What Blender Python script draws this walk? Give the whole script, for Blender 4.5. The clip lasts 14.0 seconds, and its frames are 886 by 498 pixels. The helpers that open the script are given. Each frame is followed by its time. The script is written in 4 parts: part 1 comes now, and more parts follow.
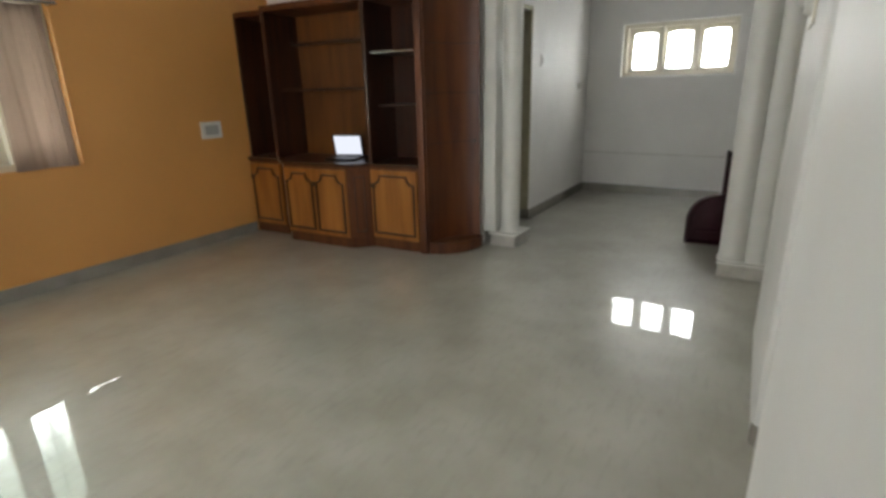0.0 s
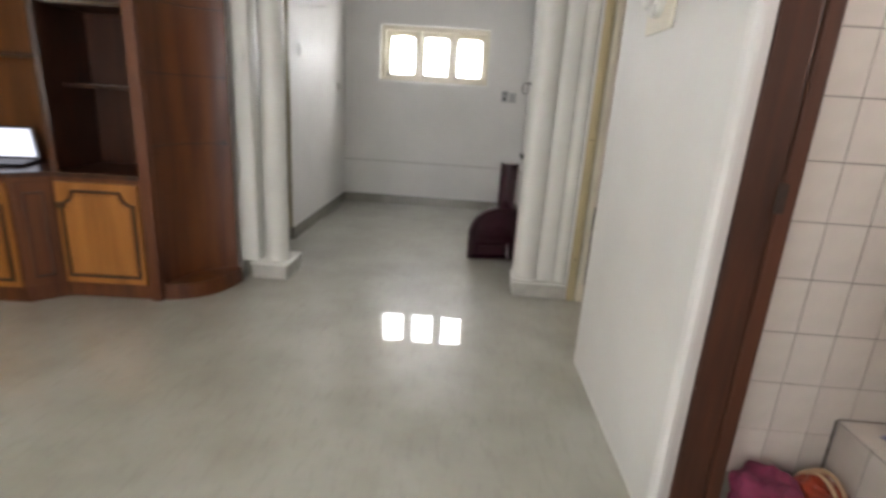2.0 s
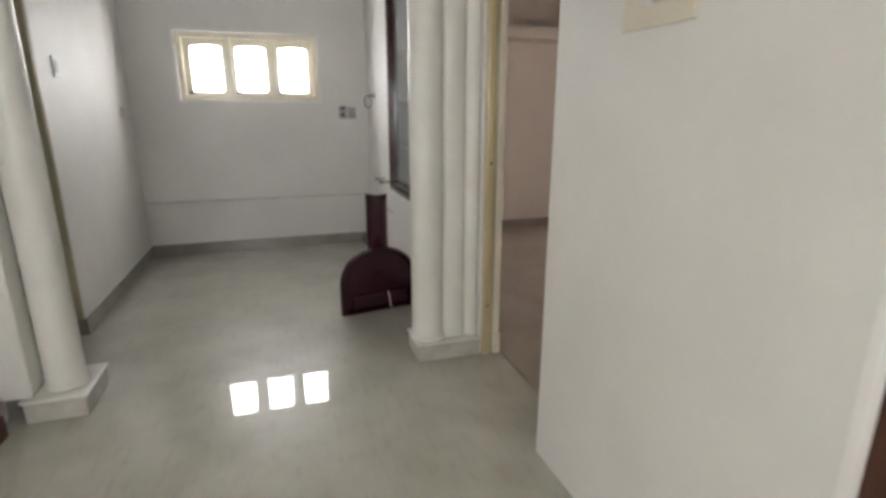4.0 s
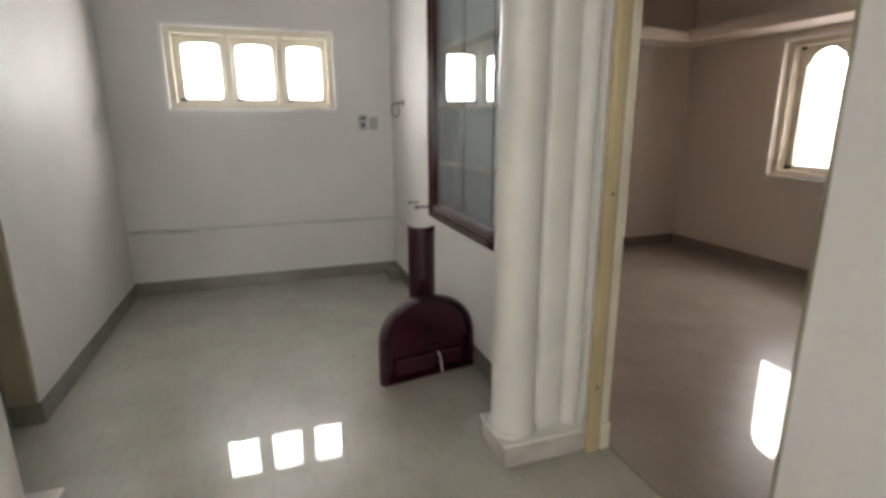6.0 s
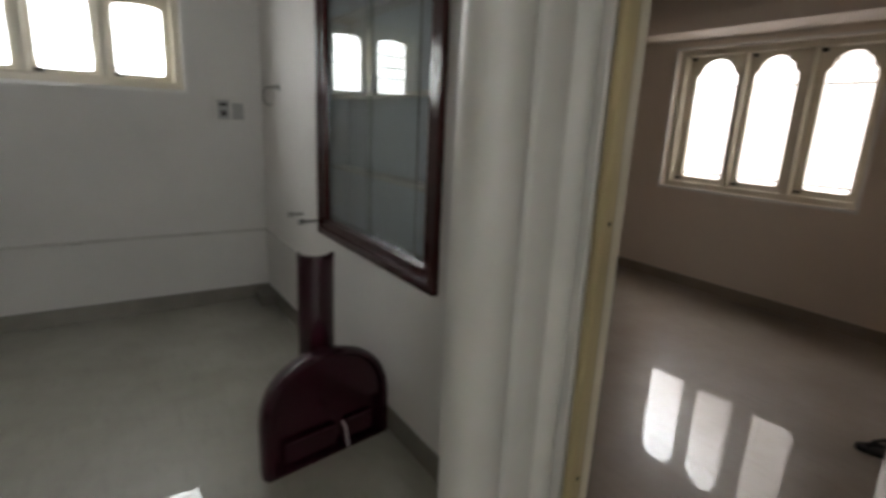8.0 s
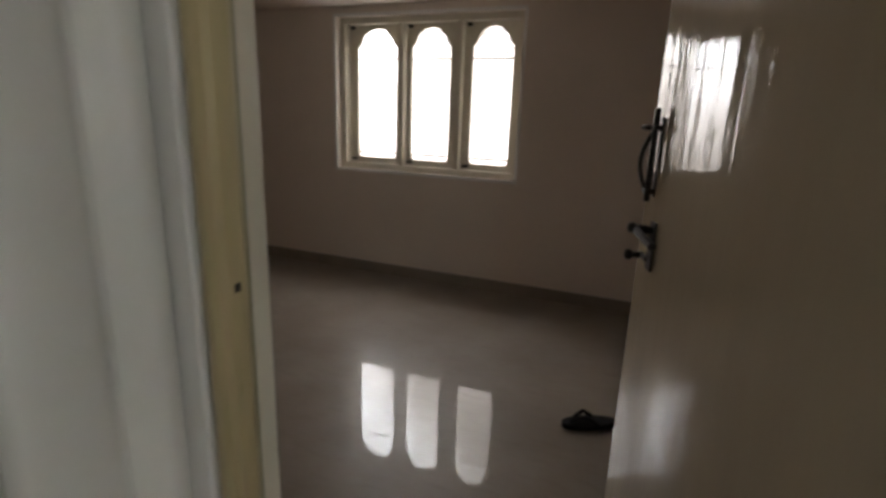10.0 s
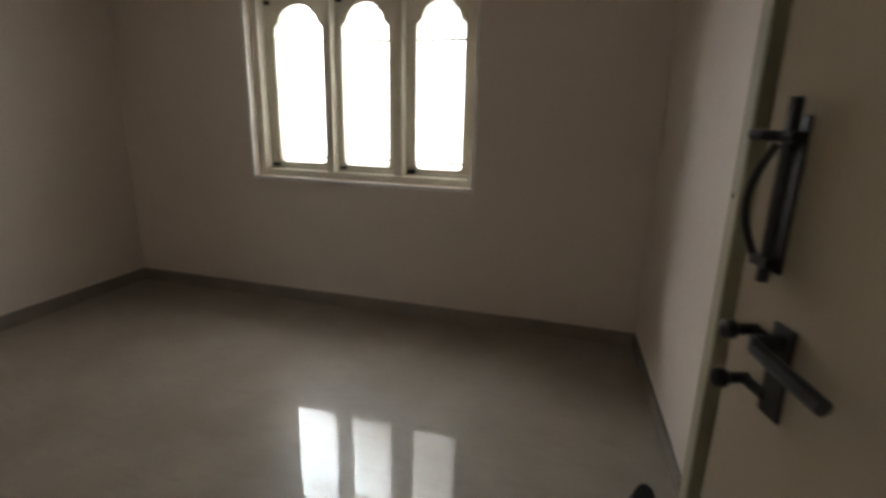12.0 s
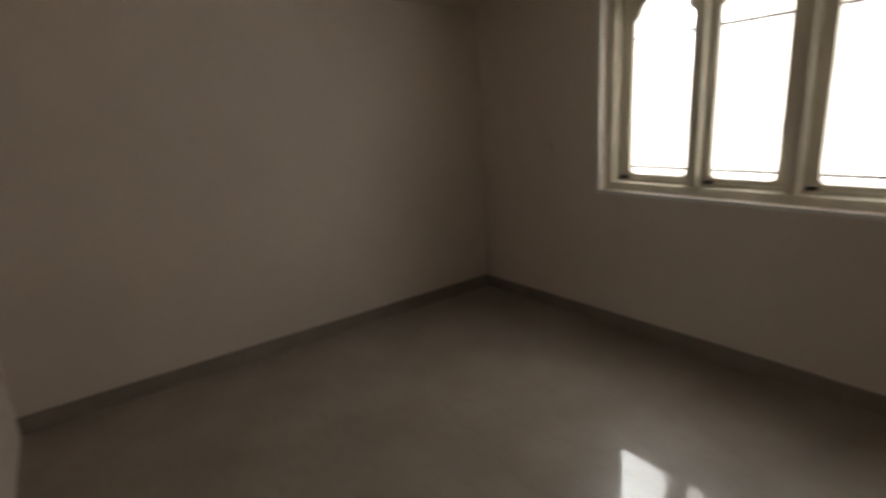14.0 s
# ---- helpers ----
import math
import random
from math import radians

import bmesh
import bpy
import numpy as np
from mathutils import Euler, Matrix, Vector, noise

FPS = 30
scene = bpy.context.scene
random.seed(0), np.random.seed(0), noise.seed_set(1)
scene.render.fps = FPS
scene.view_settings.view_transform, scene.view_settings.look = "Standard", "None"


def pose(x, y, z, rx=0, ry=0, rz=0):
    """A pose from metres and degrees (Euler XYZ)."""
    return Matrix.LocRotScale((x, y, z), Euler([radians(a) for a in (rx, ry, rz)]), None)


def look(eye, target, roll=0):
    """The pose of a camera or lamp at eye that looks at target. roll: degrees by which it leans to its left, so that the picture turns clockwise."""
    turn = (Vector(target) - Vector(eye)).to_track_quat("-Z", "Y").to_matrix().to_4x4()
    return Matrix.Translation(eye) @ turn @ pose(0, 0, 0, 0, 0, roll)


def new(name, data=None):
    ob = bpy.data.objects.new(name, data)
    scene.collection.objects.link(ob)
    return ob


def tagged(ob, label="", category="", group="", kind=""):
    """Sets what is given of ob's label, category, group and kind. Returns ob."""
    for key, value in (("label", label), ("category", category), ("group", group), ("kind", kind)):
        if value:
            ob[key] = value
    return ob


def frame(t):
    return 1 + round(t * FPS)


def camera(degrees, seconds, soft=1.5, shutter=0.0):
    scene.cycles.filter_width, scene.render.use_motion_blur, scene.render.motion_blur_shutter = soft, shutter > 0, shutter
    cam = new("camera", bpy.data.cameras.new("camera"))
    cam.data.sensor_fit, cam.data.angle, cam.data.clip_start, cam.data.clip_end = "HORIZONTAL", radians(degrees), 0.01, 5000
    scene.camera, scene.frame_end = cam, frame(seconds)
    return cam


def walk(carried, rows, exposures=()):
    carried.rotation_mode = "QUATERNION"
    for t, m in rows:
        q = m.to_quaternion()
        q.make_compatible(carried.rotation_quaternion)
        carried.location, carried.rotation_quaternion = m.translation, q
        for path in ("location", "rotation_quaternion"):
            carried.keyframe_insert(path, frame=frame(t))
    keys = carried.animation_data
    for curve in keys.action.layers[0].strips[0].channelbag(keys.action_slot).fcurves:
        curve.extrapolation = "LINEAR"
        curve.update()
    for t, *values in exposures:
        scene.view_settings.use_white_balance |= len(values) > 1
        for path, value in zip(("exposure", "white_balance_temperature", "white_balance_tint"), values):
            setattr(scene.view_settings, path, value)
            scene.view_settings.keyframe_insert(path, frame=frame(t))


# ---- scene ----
cam = camera(81.9, 14.0, soft=3.3, shutter=0.5)
PATH = [
    (0, (0.171, -4.034, 1.353), (-0.844, -2.416, 0.758), -1.41),
    (0.5, (0.019, -3.883, 1.366), (-1.003, -2.271, 0.768), -1.51),
    (1, (-0.141, -3.682, 1.348), (-0.992, -1.973, 0.750), -0.14),
    (1.5, (-0.224, -3.486, 1.286), (-0.723, -1.635, 0.718), 1.42),
    (2, (-0.368, -3.353, 1.291), (-0.445, -1.436, 0.726), 3.62),
    (2.5, (-0.435, -3.157, 1.325), (-0.233, -1.252, 0.753), 3.56),
    (3, (-0.502, -2.940, 1.346), (-0.094, -1.061, 0.790), 2.37),
    (5.5, (-0.790, -1.833, 1.359), (-0.159, 0.003, 0.872), -0.82),
    (6, (-0.797, -1.606, 1.357), (-0.179, 0.234, 0.872), -0.22),
    (6.5, (-0.835, -1.411, 1.351), (-0.221, 0.430, 0.867), 0.77),
    (7, (-0.865, -1.199, 1.358), (-0.256, 0.645, 0.881), 0.87),
    (7.5, (-0.825, -1.039, 1.352), (-0.065, 0.750, 0.877), 1.35),
    (8, (-0.721, -0.898, 1.340), (0.361, 0.713, 0.856), 2.63),
    (8.5, (-0.571, -0.789, 1.336), (0.759, 0.623, 0.846), 2.67),
    (9, (-0.392, -0.683, 1.334), (1.181, 0.444, 0.828), 2.73),
    (9.2, (-0.329, -0.642, 1.318), (1.304, 0.395, 0.812), 2.87),
    (11.3, (0.348, -0.331, 1.316), (2.222, 0.126, 0.785), 0.37),
    (11.5, (0.420, -0.311, 1.325), (2.292, 0.148, 0.791), 0.57),
    (12, (0.589, -0.278, 1.326), (2.440, 0.268, 0.800), 1.34),
    (12.5, (0.677, -0.166, 1.348), (2.460, 0.562, 0.809), 0.19),
    (13, (0.840, -0.134, 1.364), (2.497, 0.846, 0.824), -1.00),
    (13.5, (0.876, -0.085, 1.317), (2.372, 1.143, 0.815), -0.52),
    (14, (0.904, -0.008, 1.375), (2.048, 1.552, 0.867), -3.63),
]
EXPOSURE = [
    (0.0, 0.42, 6450, 11), (0.5, 0.34, 6500, 13), (1.0, 0.86, 6500, 15), (1.5, 0.98, 6450, 17), (2.0, 0.97, 6450, 17), (3.0, 0.83, 6450, 16), (4.2, 0.88, 6550, 16),
    (5.5, 0.92, 6650, 17), (6.0, 0.84, 6650, 17), (6.5, 0.44, 6600, 17), (7.0, 0.40, 6500, 15), (7.5, 0.02, 6500, 14), (8.0, -0.14, 6500, 14),
    (9.0, -0.34, 6500, 15), (10.3, -0.10, 6400, 12), (11.5, 0.33, 6150, 6), (12.5, 0.34, 6200, 7), (13.2, 0.43, 6350, 8), (14.0, -0.06, 6550, 9),
]
walk(cam, [(t, look(eye, target, roll)) for t, eye, target, roll in PATH], EXPOSURE)

H = 2.95  # ceiling height


# ---- light: overcast daylight through the windows ----
world = bpy.data.worlds.new("sky")
scene.world = world
world.use_nodes = True
sky = world.node_tree.nodes.new("ShaderNodeTexSky")
sky.sky_type, sky.sun_disc = "NISHITA", False
sky.sun_elevation, sky.sun_rotation = radians(55), radians(200)
world.node_tree.nodes["Background"].inputs["Strength"].default_value = 0.1
world.node_tree.links.new(sky.outputs["Color"], world.node_tree.nodes["Background"].inputs["Color"])
sun = new("sun", bpy.data.lights.new("sun", "SUN"))
sun.data.energy, sun.data.angle, sun.data.color = 0.8, radians(12), (1.0, 0.95, 0.88)
sun.matrix_world = look((0, 0, 20), (4, 3, 0))

# brightness and colour of what is seen outside each window
GLOW_ALCOVE = (11.6, (0.98, 0.988, 0.963))
GLOW_ROOM = (5.0, (1.0, 0.885, 0.81), (4.2, 16.5))   # pale facade, and the brighter sky above it
GLOW_HALL = (9.2, (0.96, 1.0, 0.94))
# south: an unseen opening, added to light the hall
ADDED_GLOW_SOUTH = (6.4, (0.985, 0.985, 0.96))
# bathroom: glow behind an unseen opening, added to brighten the tiles
ADDED_GLOW_BATH = (6.4, (1.0, 0.93, 0.85))


# ---- materials ----
def material(name, colour, rough=0.5, metal=0.0, vary=0.12, scale=3.0, bump=0.05, grain=60.0, spec=0.5, stretch=(1, 1, 1), second=None, coat=0.0):
    """A surface with colour variation at two scales and fine relief."""
    m = bpy.data.materials.new(name)
    m.use_nodes = True
    n, l = m.node_tree.nodes, m.node_tree.links
    b = n["Principled BSDF"]
    co = n.new("ShaderNodeTexCoord")
    mp = n.new("ShaderNodeMapping")
    mp.inputs["Scale"].default_value = stretch
    l.new(co.outputs["Object"], mp.inputs["Vector"])
    big, fine = n.new("ShaderNodeTexNoise"), n.new("ShaderNodeTexNoise")
    big.inputs["Scale"].default_value, big.inputs["Detail"].default_value = scale, 4
    fine.inputs["Scale"].default_value, fine.inputs["Detail"].default_value = grain, 3
    l.new(mp.outputs[0], big.inputs["Vector"]), l.new(mp.outputs[0], fine.inputs["Vector"])
    mix = n.new("ShaderNodeMix")
    mix.data_type = "RGBA"
    dark = second or tuple(c * (1 - 2 * vary) for c in colour)
    mix.inputs[6].default_value, mix.inputs[7].default_value = (*dark, 1), (*colour, 1)
    ramp = n.new("ShaderNodeMapRange")
    ramp.inputs[1].default_value, ramp.inputs[2].default_value = 0.35, 0.65
    l.new(big.outputs["Fac"], ramp.inputs[0])
    l.new(ramp.outputs[0], mix.inputs[0])
    tone = n.new("ShaderNodeMix")
    tone.data_type, tone.blend_type = "RGBA", "MULTIPLY"
    tone.inputs[0].default_value = vary * 1.5
    l.new(mix.outputs[2], tone.inputs[6]), l.new(fine.outputs["Color"], tone.inputs[7])
    l.new(tone.outputs[2], b.inputs["Base Color"])
    b.inputs["Metallic"].default_value, b.inputs["Specular IOR Level"].default_value = metal, spec
    b.inputs["Coat Weight"].default_value = coat
    rr = n.new("ShaderNodeMapRange")
    rr.inputs[3].default_value, rr.inputs[4].default_value = rough * 0.8, min(1, rough * 1.2)
    l.new(fine.outputs["Fac"], rr.inputs[0]), l.new(rr.outputs[0], b.inputs["Roughness"])
    if bump:
        bp = n.new("ShaderNodeBump")
        bp.inputs["Strength"].default_value, bp.inputs["Distance"].default_value = bump, 0.004
        l.new(fine.outputs["Fac"], bp.inputs["Height"]), l.new(bp.outputs[0], b.inputs["Normal"])
    return m


def wood(name, dark, light, rough=0.3, along="Z"):
    m = material(name, light, rough, vary=0.2, scale=2.2, bump=0.06, grain=45, second=dark, stretch={"Z": (6, 6, 0.6), "X": (0.6, 6, 6)}[along], coat=0.05)
    return m


def glowing(name, strength, colour, sky=None, leaves=False):
    """Overcast daylight outside a window. sky: the strengths of the pale facade and of the open sky up and to one side of it; leaves: treetops in front of it."""
    m = bpy.data.materials.new(name)
    m.use_nodes = True
    n, l = m.node_tree.nodes, m.node_tree.links
    n.remove(n["Principled BSDF"])
    e = n.new("ShaderNodeEmission")
    e.inputs["Color"].default_value = (*colour, 1)
    e.inputs["Strength"].default_value = strength
    co, sep = n.new("ShaderNodeTexCoord"), n.new("ShaderNodeSeparateXYZ")
    l.new(co.outputs["Object"], sep.inputs[0])
    if sky:
        add, mr = n.new("ShaderNodeMath"), n.new("ShaderNodeMapRange")
        add.operation = "MULTIPLY_ADD"
        add.inputs[1].default_value = -0.9
        l.new(sep.outputs["X"], add.inputs[0]), l.new(sep.outputs["Y"], add.inputs[2])
        mr.interpolation_type = "SMOOTHSTEP"
        mr.inputs[1].default_value, mr.inputs[2].default_value = 0.1, 1.7
        mr.inputs[3].default_value, mr.inputs[4].default_value = sky
        l.new(add.outputs[0], mr.inputs[0]), l.new(mr.outputs[0], e.inputs["Strength"])
        tint, part_sky = n.new("ShaderNodeMix"), n.new("ShaderNodeMapRange")
        tint.data_type = "RGBA"
        tint.inputs[6].default_value, tint.inputs[7].default_value = (*colour, 1), (0.98, 0.96, 0.965, 1)
        part_sky.inputs[1].default_value, part_sky.inputs[2].default_value = sky
        l.new(mr.outputs[0], part_sky.inputs[0]), l.new(part_sky.outputs[0], tint.inputs[0]), l.new(tint.outputs[2], e.inputs["Color"])
    if leaves:
        no, cr = n.new("ShaderNodeTexNoise"), n.new("ShaderNodeValToRGB")
        no.inputs["Scale"].default_value, no.inputs["Detail"].default_value = 15.0, 5
        darker_up = n.new("ShaderNodeMath")          # the leaf pattern darkens higher up, so its floor reflection fades
        darker_up.operation = "MULTIPLY_ADD"
        darker_up.inputs[1].default_value = -0.75
        l.new(co.outputs["Object"], no.inputs["Vector"]), l.new(sep.outputs["Y"], darker_up.inputs[0]), l.new(no.outputs["Fac"], darker_up.inputs[2]), l.new(darker_up.outputs[0], cr.inputs[0])
        cr.color_ramp.elements[0].position, cr.color_ramp.elements[1].position = 0.46, 0.72
        cr.color_ramp.elements[0].color, cr.color_ramp.elements[1].color = (0.26, 0.31, 0.26, 1), (*colour, 1)
        l.new(cr.outputs[0], e.inputs["Color"])
    l.new(e.outputs[0], n["Material Output"].inputs[0])
    return m


def glass(name, tint=(1, 1, 1), rough=0.0):
    m = bpy.data.materials.new(name)
    m.use_nodes = True
    b = m.node_tree.nodes["Principled BSDF"]
    b.inputs["Base Color"].default_value, b.inputs["Roughness"].default_value = (*tint, 1), rough
    b.inputs["Transmission Weight"].default_value, b.inputs["IOR"].default_value = 1.0, 1.45
    return m


WHITE = material("white_wall_paint", (0.75, 0.737, 0.71), 0.55, vary=0.045, scale=1.6, bump=0.16, grain=35)
PLINTH = material("greyish_painted_plinth", (0.55, 0.53, 0.48), 0.4, vary=0.12, scale=8, bump=0.08, grain=40)
# lighter than the walls: daylight on the window edges is in this colour
LITEDGE = material("lit_edge_white", (0.85, 0.84, 0.81), 0.25, vary=0.03, scale=3, bump=0.04, grain=25)
PILLAR = material("white_gloss_paint", (0.76, 0.75, 0.70), 0.35, vary=0.05, scale=3, bump=0.06, grain=25)
CEIL = material("ceiling_whitewash", (0.78, 0.77, 0.74), 0.8, vary=0.04, scale=1.5, bump=0.08, grain=40)
ORANGE = material("ochre_wall_paint", (0.66, 0.322, 0.090), 0.5, vary=0.05, scale=1.0, bump=0.12, grain=30)
ROOMWALL = material("cream_white_wall_paint", (0.77, 0.685, 0.60), 0.6, vary=0.04, scale=1.2, bump=0.12, grain=35)
def stone_floor(name, light, dark, spec=0.35, gloss=1.65):
    """Polished pale stone: soft clouds, short darker flecks along one way, a few dull stains."""
    m = material(name, light, 0.33, vary=0.06, scale=2.6, bump=0.0, grain=22, second=dark, spec=spec, coat=1.0)
    n, l = m.node_tree.nodes, m.node_tree.links
    b = n["Principled BSDF"]
    under = b.inputs["Base Color"].links[0].from_socket
    co, mp, fl, mr, mix = n.new("ShaderNodeTexCoord"), n.new("ShaderNodeMapping"), n.new("ShaderNodeTexNoise"), n.new("ShaderNodeMapRange"), n.new("ShaderNodeMix")
    mp.inputs["Scale"].default_value, mp.inputs["Rotation"].default_value = (13, 3.0, 1), (0, 0, radians(8))
    fl.inputs["Scale"].default_value, fl.inputs["Detail"].default_value = 2.3, 5
    l.new(co.outputs["Object"], mp.inputs["Vector"]), l.new(mp.outputs[0], fl.inputs["Vector"]), l.new(fl.outputs["Fac"], mr.inputs[0])
    mr.inputs[1].default_value, mr.inputs[2].default_value, mr.inputs[4].default_value = 0.52, 0.76, 0.36
    mix.data_type = "RGBA"
    mix.inputs[7].default_value = (*(c * 0.72 for c in dark), 1)
    l.new(mr.outputs[0], mix.inputs[0]), l.new(under, mix.inputs[6])
    dirt, dr, dm = n.new("ShaderNodeTexNoise"), n.new("ShaderNodeMapRange"), n.new("ShaderNodeMix")   # trodden-in dirt in loose patches
    dirt.inputs["Scale"].default_value, dirt.inputs["Detail"].default_value, dirt.inputs["Roughness"].default_value = 1.7, 8, 0.65
    dr.inputs[1].default_value, dr.inputs[2].default_value, dr.inputs[4].default_value = 0.5, 0.72, 0.24
    dm.data_type = "RGBA"
    dm.inputs[7].default_value = (dark[0] * 0.78, dark[1] * 0.74, dark[2] * 0.68, 1)
    l.new(co.outputs["Object"], dirt.inputs["Vector"]), l.new(dirt.outputs["Fac"], dr.inputs[0]), l.new(dr.outputs[0], dm.inputs[0])
    l.new(mix.outputs[2], dm.inputs[6]), l.new(dm.outputs[2], b.inputs["Base Color"])
    st, sr = n.new("ShaderNodeTexNoise"), n.new("ShaderNodeMapRange")
    st.inputs["Scale"].default_value, st.inputs["Detail"].default_value = 3.0, 5
    l.new(co.outputs["Object"], st.inputs["Vector"]), l.new(st.outputs["Fac"], sr.inputs[0])
    sr.inputs[1].default_value, sr.inputs[2].default_value, sr.inputs[3].default_value, sr.inputs[4].default_value = 0.5, 0.75, 0.012, 0.055
    l.new(sr.outputs[0], b.inputs["Coat Roughness"])
    b.inputs["Coat IOR"].default_value = gloss
    return m


FLOOR = stone_floor("polished_stone_floor", (0.475, 0.467, 0.402), (0.385, 0.376, 0.312), 0.35, 1.58)
ROOMFLOOR = stone_floor("polished_tan_stone_floor", (0.345, 0.302, 0.250), (0.285, 0.246, 0.200), 0.35, 1.43)
ROOMSKIRT = material("tan_stone_skirting", (0.30, 0.265, 0.225), 0.2, vary=0.08, scale=4, bump=0.02, grain=30)
SKIRT = material("grey_stone_skirting", (0.30, 0.285, 0.25), 0.2, vary=0.1, scale=4, bump=0.02, grain=30)
CREAM = material("cream_enamel_paint", (0.73, 0.675, 0.55), 0.3, vary=0.06, scale=4, bump=0.05, grain=30)
YELLOW = material("yellowed_frame_enamel", (0.56, 0.46, 0.26), 0.3, vary=0.1, scale=5, bump=0.05, grain=30, stretch=(3, 3, 0.5))
OLIVE = material("olive_grey_enamel", (0.42, 0.38, 0.25), 0.35, vary=0.08, scale=4, bump=0.05, grain=30)
DOORPAINT = material("cream_gloss_door_enamel", (0.45, 0.385, 0.28), 0.08, vary=0.015, scale=3, bump=0.55, grain=4, stretch=(4, 4, 0.5), spec=0.25, coat=0.58)
DOORPAINT.node_tree.nodes["Principled BSDF"].inputs["Coat Roughness"].default_value = 0.04
DOORPAINT.node_tree.links.new(DOORPAINT.node_tree.nodes["Principled BSDF"].inputs["Normal"].links[0].from_socket, DOORPAINT.node_tree.nodes["Principled BSDF"].inputs["Coat Normal"])
DARKWOOD = wood("dark_polished_wood", (0.024, 0.007, 0.003), (0.060, 0.018, 0.006), 0.34)
MIDWOOD = wood("reddish_brown_wood", (0.078, 0.019, 0.004), (0.152, 0.043, 0.008), 0.45)
# redder, darker copy of the golden veneer, with the bay's shade in it
BACKWOOD_SHADED = wood("reddish_gold_veneer_shaded", (0.125, 0.042, 0.009), (0.21, 0.074, 0.015), 0.42)
GOLDWOOD = wood("golden_brown_veneer", (0.30, 0.110, 0.018), (0.44, 0.172, 0.032), 0.4)
FRAMEWOOD = wood("dark_brown_frame_wood", (0.040, 0.013, 0.006), (0.105, 0.031, 0.012), 0.6)
MAROONFRAME = material("maroon_gloss_frame", (0.055, 0.012, 0.012), 0.15, vary=0.15, bump=0.03, grain=20)
MAROON = material("maroon_glazed_ceramic", (0.036, 0.004, 0.011), 0.24, vary=0.15, bump=0.02, grain=15, coat=0.15)
DARKMETAL = material("dark_bronze_metal", (0.03, 0.026, 0.023), 0.45, metal=0.3, vary=0.2)
RUST = material("rusty_painted_iron", (0.055, 0.030, 0.020), 0.7, vary=0.2, scale=30)
RUBBER = material("worn_black_rubber", (0.012, 0.012, 0.013), 0.75, vary=0.15, bump=0.1, spec=0.25)
CHROME = material("dull_chrome", (0.55, 0.55, 0.55), 0.2, metal=1.0, vary=0.1)
PLASTIC = material("white_plastic", (0.75, 0.74, 0.70), 0.35, vary=0.04, bump=0.0)
GREYPLASTIC = material("grey_plastic", (0.42, 0.42, 0.42), 0.4, vary=0.05, bump=0.0)
BLACK = material("black_plastic", (0.02, 0.02, 0.022), 0.4, vary=0.1, bump=0.02)
TILE = material("pale_pink_glazed_tile", (0.74, 0.68, 0.615), 0.12, vary=0.05, scale=6, bump=0.02, grain=30)
DARKGROUT = material("grimy_grout", (0.13, 0.10, 0.08), 0.85, vary=0.2)
GROUT = material("grey_grout", (0.17, 0.14, 0.12), 0.8, vary=0.15)
CURTAIN = material("grey_brown_curtain_cloth", (0.44, 0.355, 0.305), 0.8, vary=0.1, grain=120)
tl, cm, nt = CURTAIN.node_tree.nodes.new("ShaderNodeBsdfTranslucent"), CURTAIN.node_tree.nodes.new("ShaderNodeMixShader"), CURTAIN.node_tree
tl.inputs["Color"].default_value, cm.inputs[0].default_value = (0.52, 0.43, 0.37, 1), 0.62
nt.links.new(nt.nodes["Principled BSDF"].outputs[0], cm.inputs[1]), nt.links.new(tl.outputs[0], cm.inputs[2])
nt.links.new(cm.outputs[0], nt.nodes["Material Output"].inputs[0])
# grey lining made pale and bluish for the wall mirrored in its glass
SHELFBACK = material("cabinet_lining_with_glass_sheen", (0.74, 0.80, 0.84), 0.5, vary=0.04)
GLASS = glass("clear_glass", (0.93, 0.97, 0.97))


# ---- building helpers ----
def part(name, bm, mat, parent=None, label="", smooth=False):
    me = bpy.data.meshes.new(name)
    bmesh.ops.recalc_face_normals(bm, faces=bm.faces)
    bm.to_mesh(me)
    bm.free()
    me.materials.append(mat)
    if smooth:
        for p in me.polygons:
            p.use_smooth = True
        me.set_sharp_from_angle(angle=radians(40))
    ob = new(name, me)
    if parent:
        ob.parent = parent
        ob.matrix_parent_inverse = parent.matrix_basis.inverted()
    return tagged(ob, label=label)


def thing(name, at, label, category, group=""):
    e = new(name)
    e.matrix_basis = Matrix.Translation(at)
    e.empty_display_size = 0.1
    return tagged(e, label, category, group)


def structure(name, bm, mat, label, category, smooth=False):
    return tagged(part(name, bm, mat, smooth=smooth), label, category, kind="structure")


def box(bm, a, b, bevel=0.0, m=None):
    """An axis-aligned block from a to b, its edges rounded by bevel, moved by m."""
    vs = [bm.verts.new((x, y, z)) for x in (a[0], b[0]) for y in (a[1], b[1]) for z in (a[2], b[2])]
    fs = [bm.faces.new([vs[i] for i in f]) for f in ((0, 1, 3, 2), (4, 6, 7, 5), (0, 4, 5, 1), (2, 3, 7, 6), (0, 2, 6, 4), (1, 5, 7, 3))]
    geo = vs
    if bevel:
        edges = list({e for f in fs for e in f.edges})
        r = bmesh.ops.bevel(bm, geom=edges, offset=bevel, segments=2, profile=0.5, affect="EDGES")
        geo = list({v for f in r["faces"] for v in f.verts} | {v for v in vs if v.is_valid})
    if m:
        bmesh.ops.transform(bm, matrix=m, verts=[v for v in geo if v.is_valid])
    return bm


def block(a, b, bevel=0.0, m=None):
    return box(bmesh.new(), a, b, bevel, m)


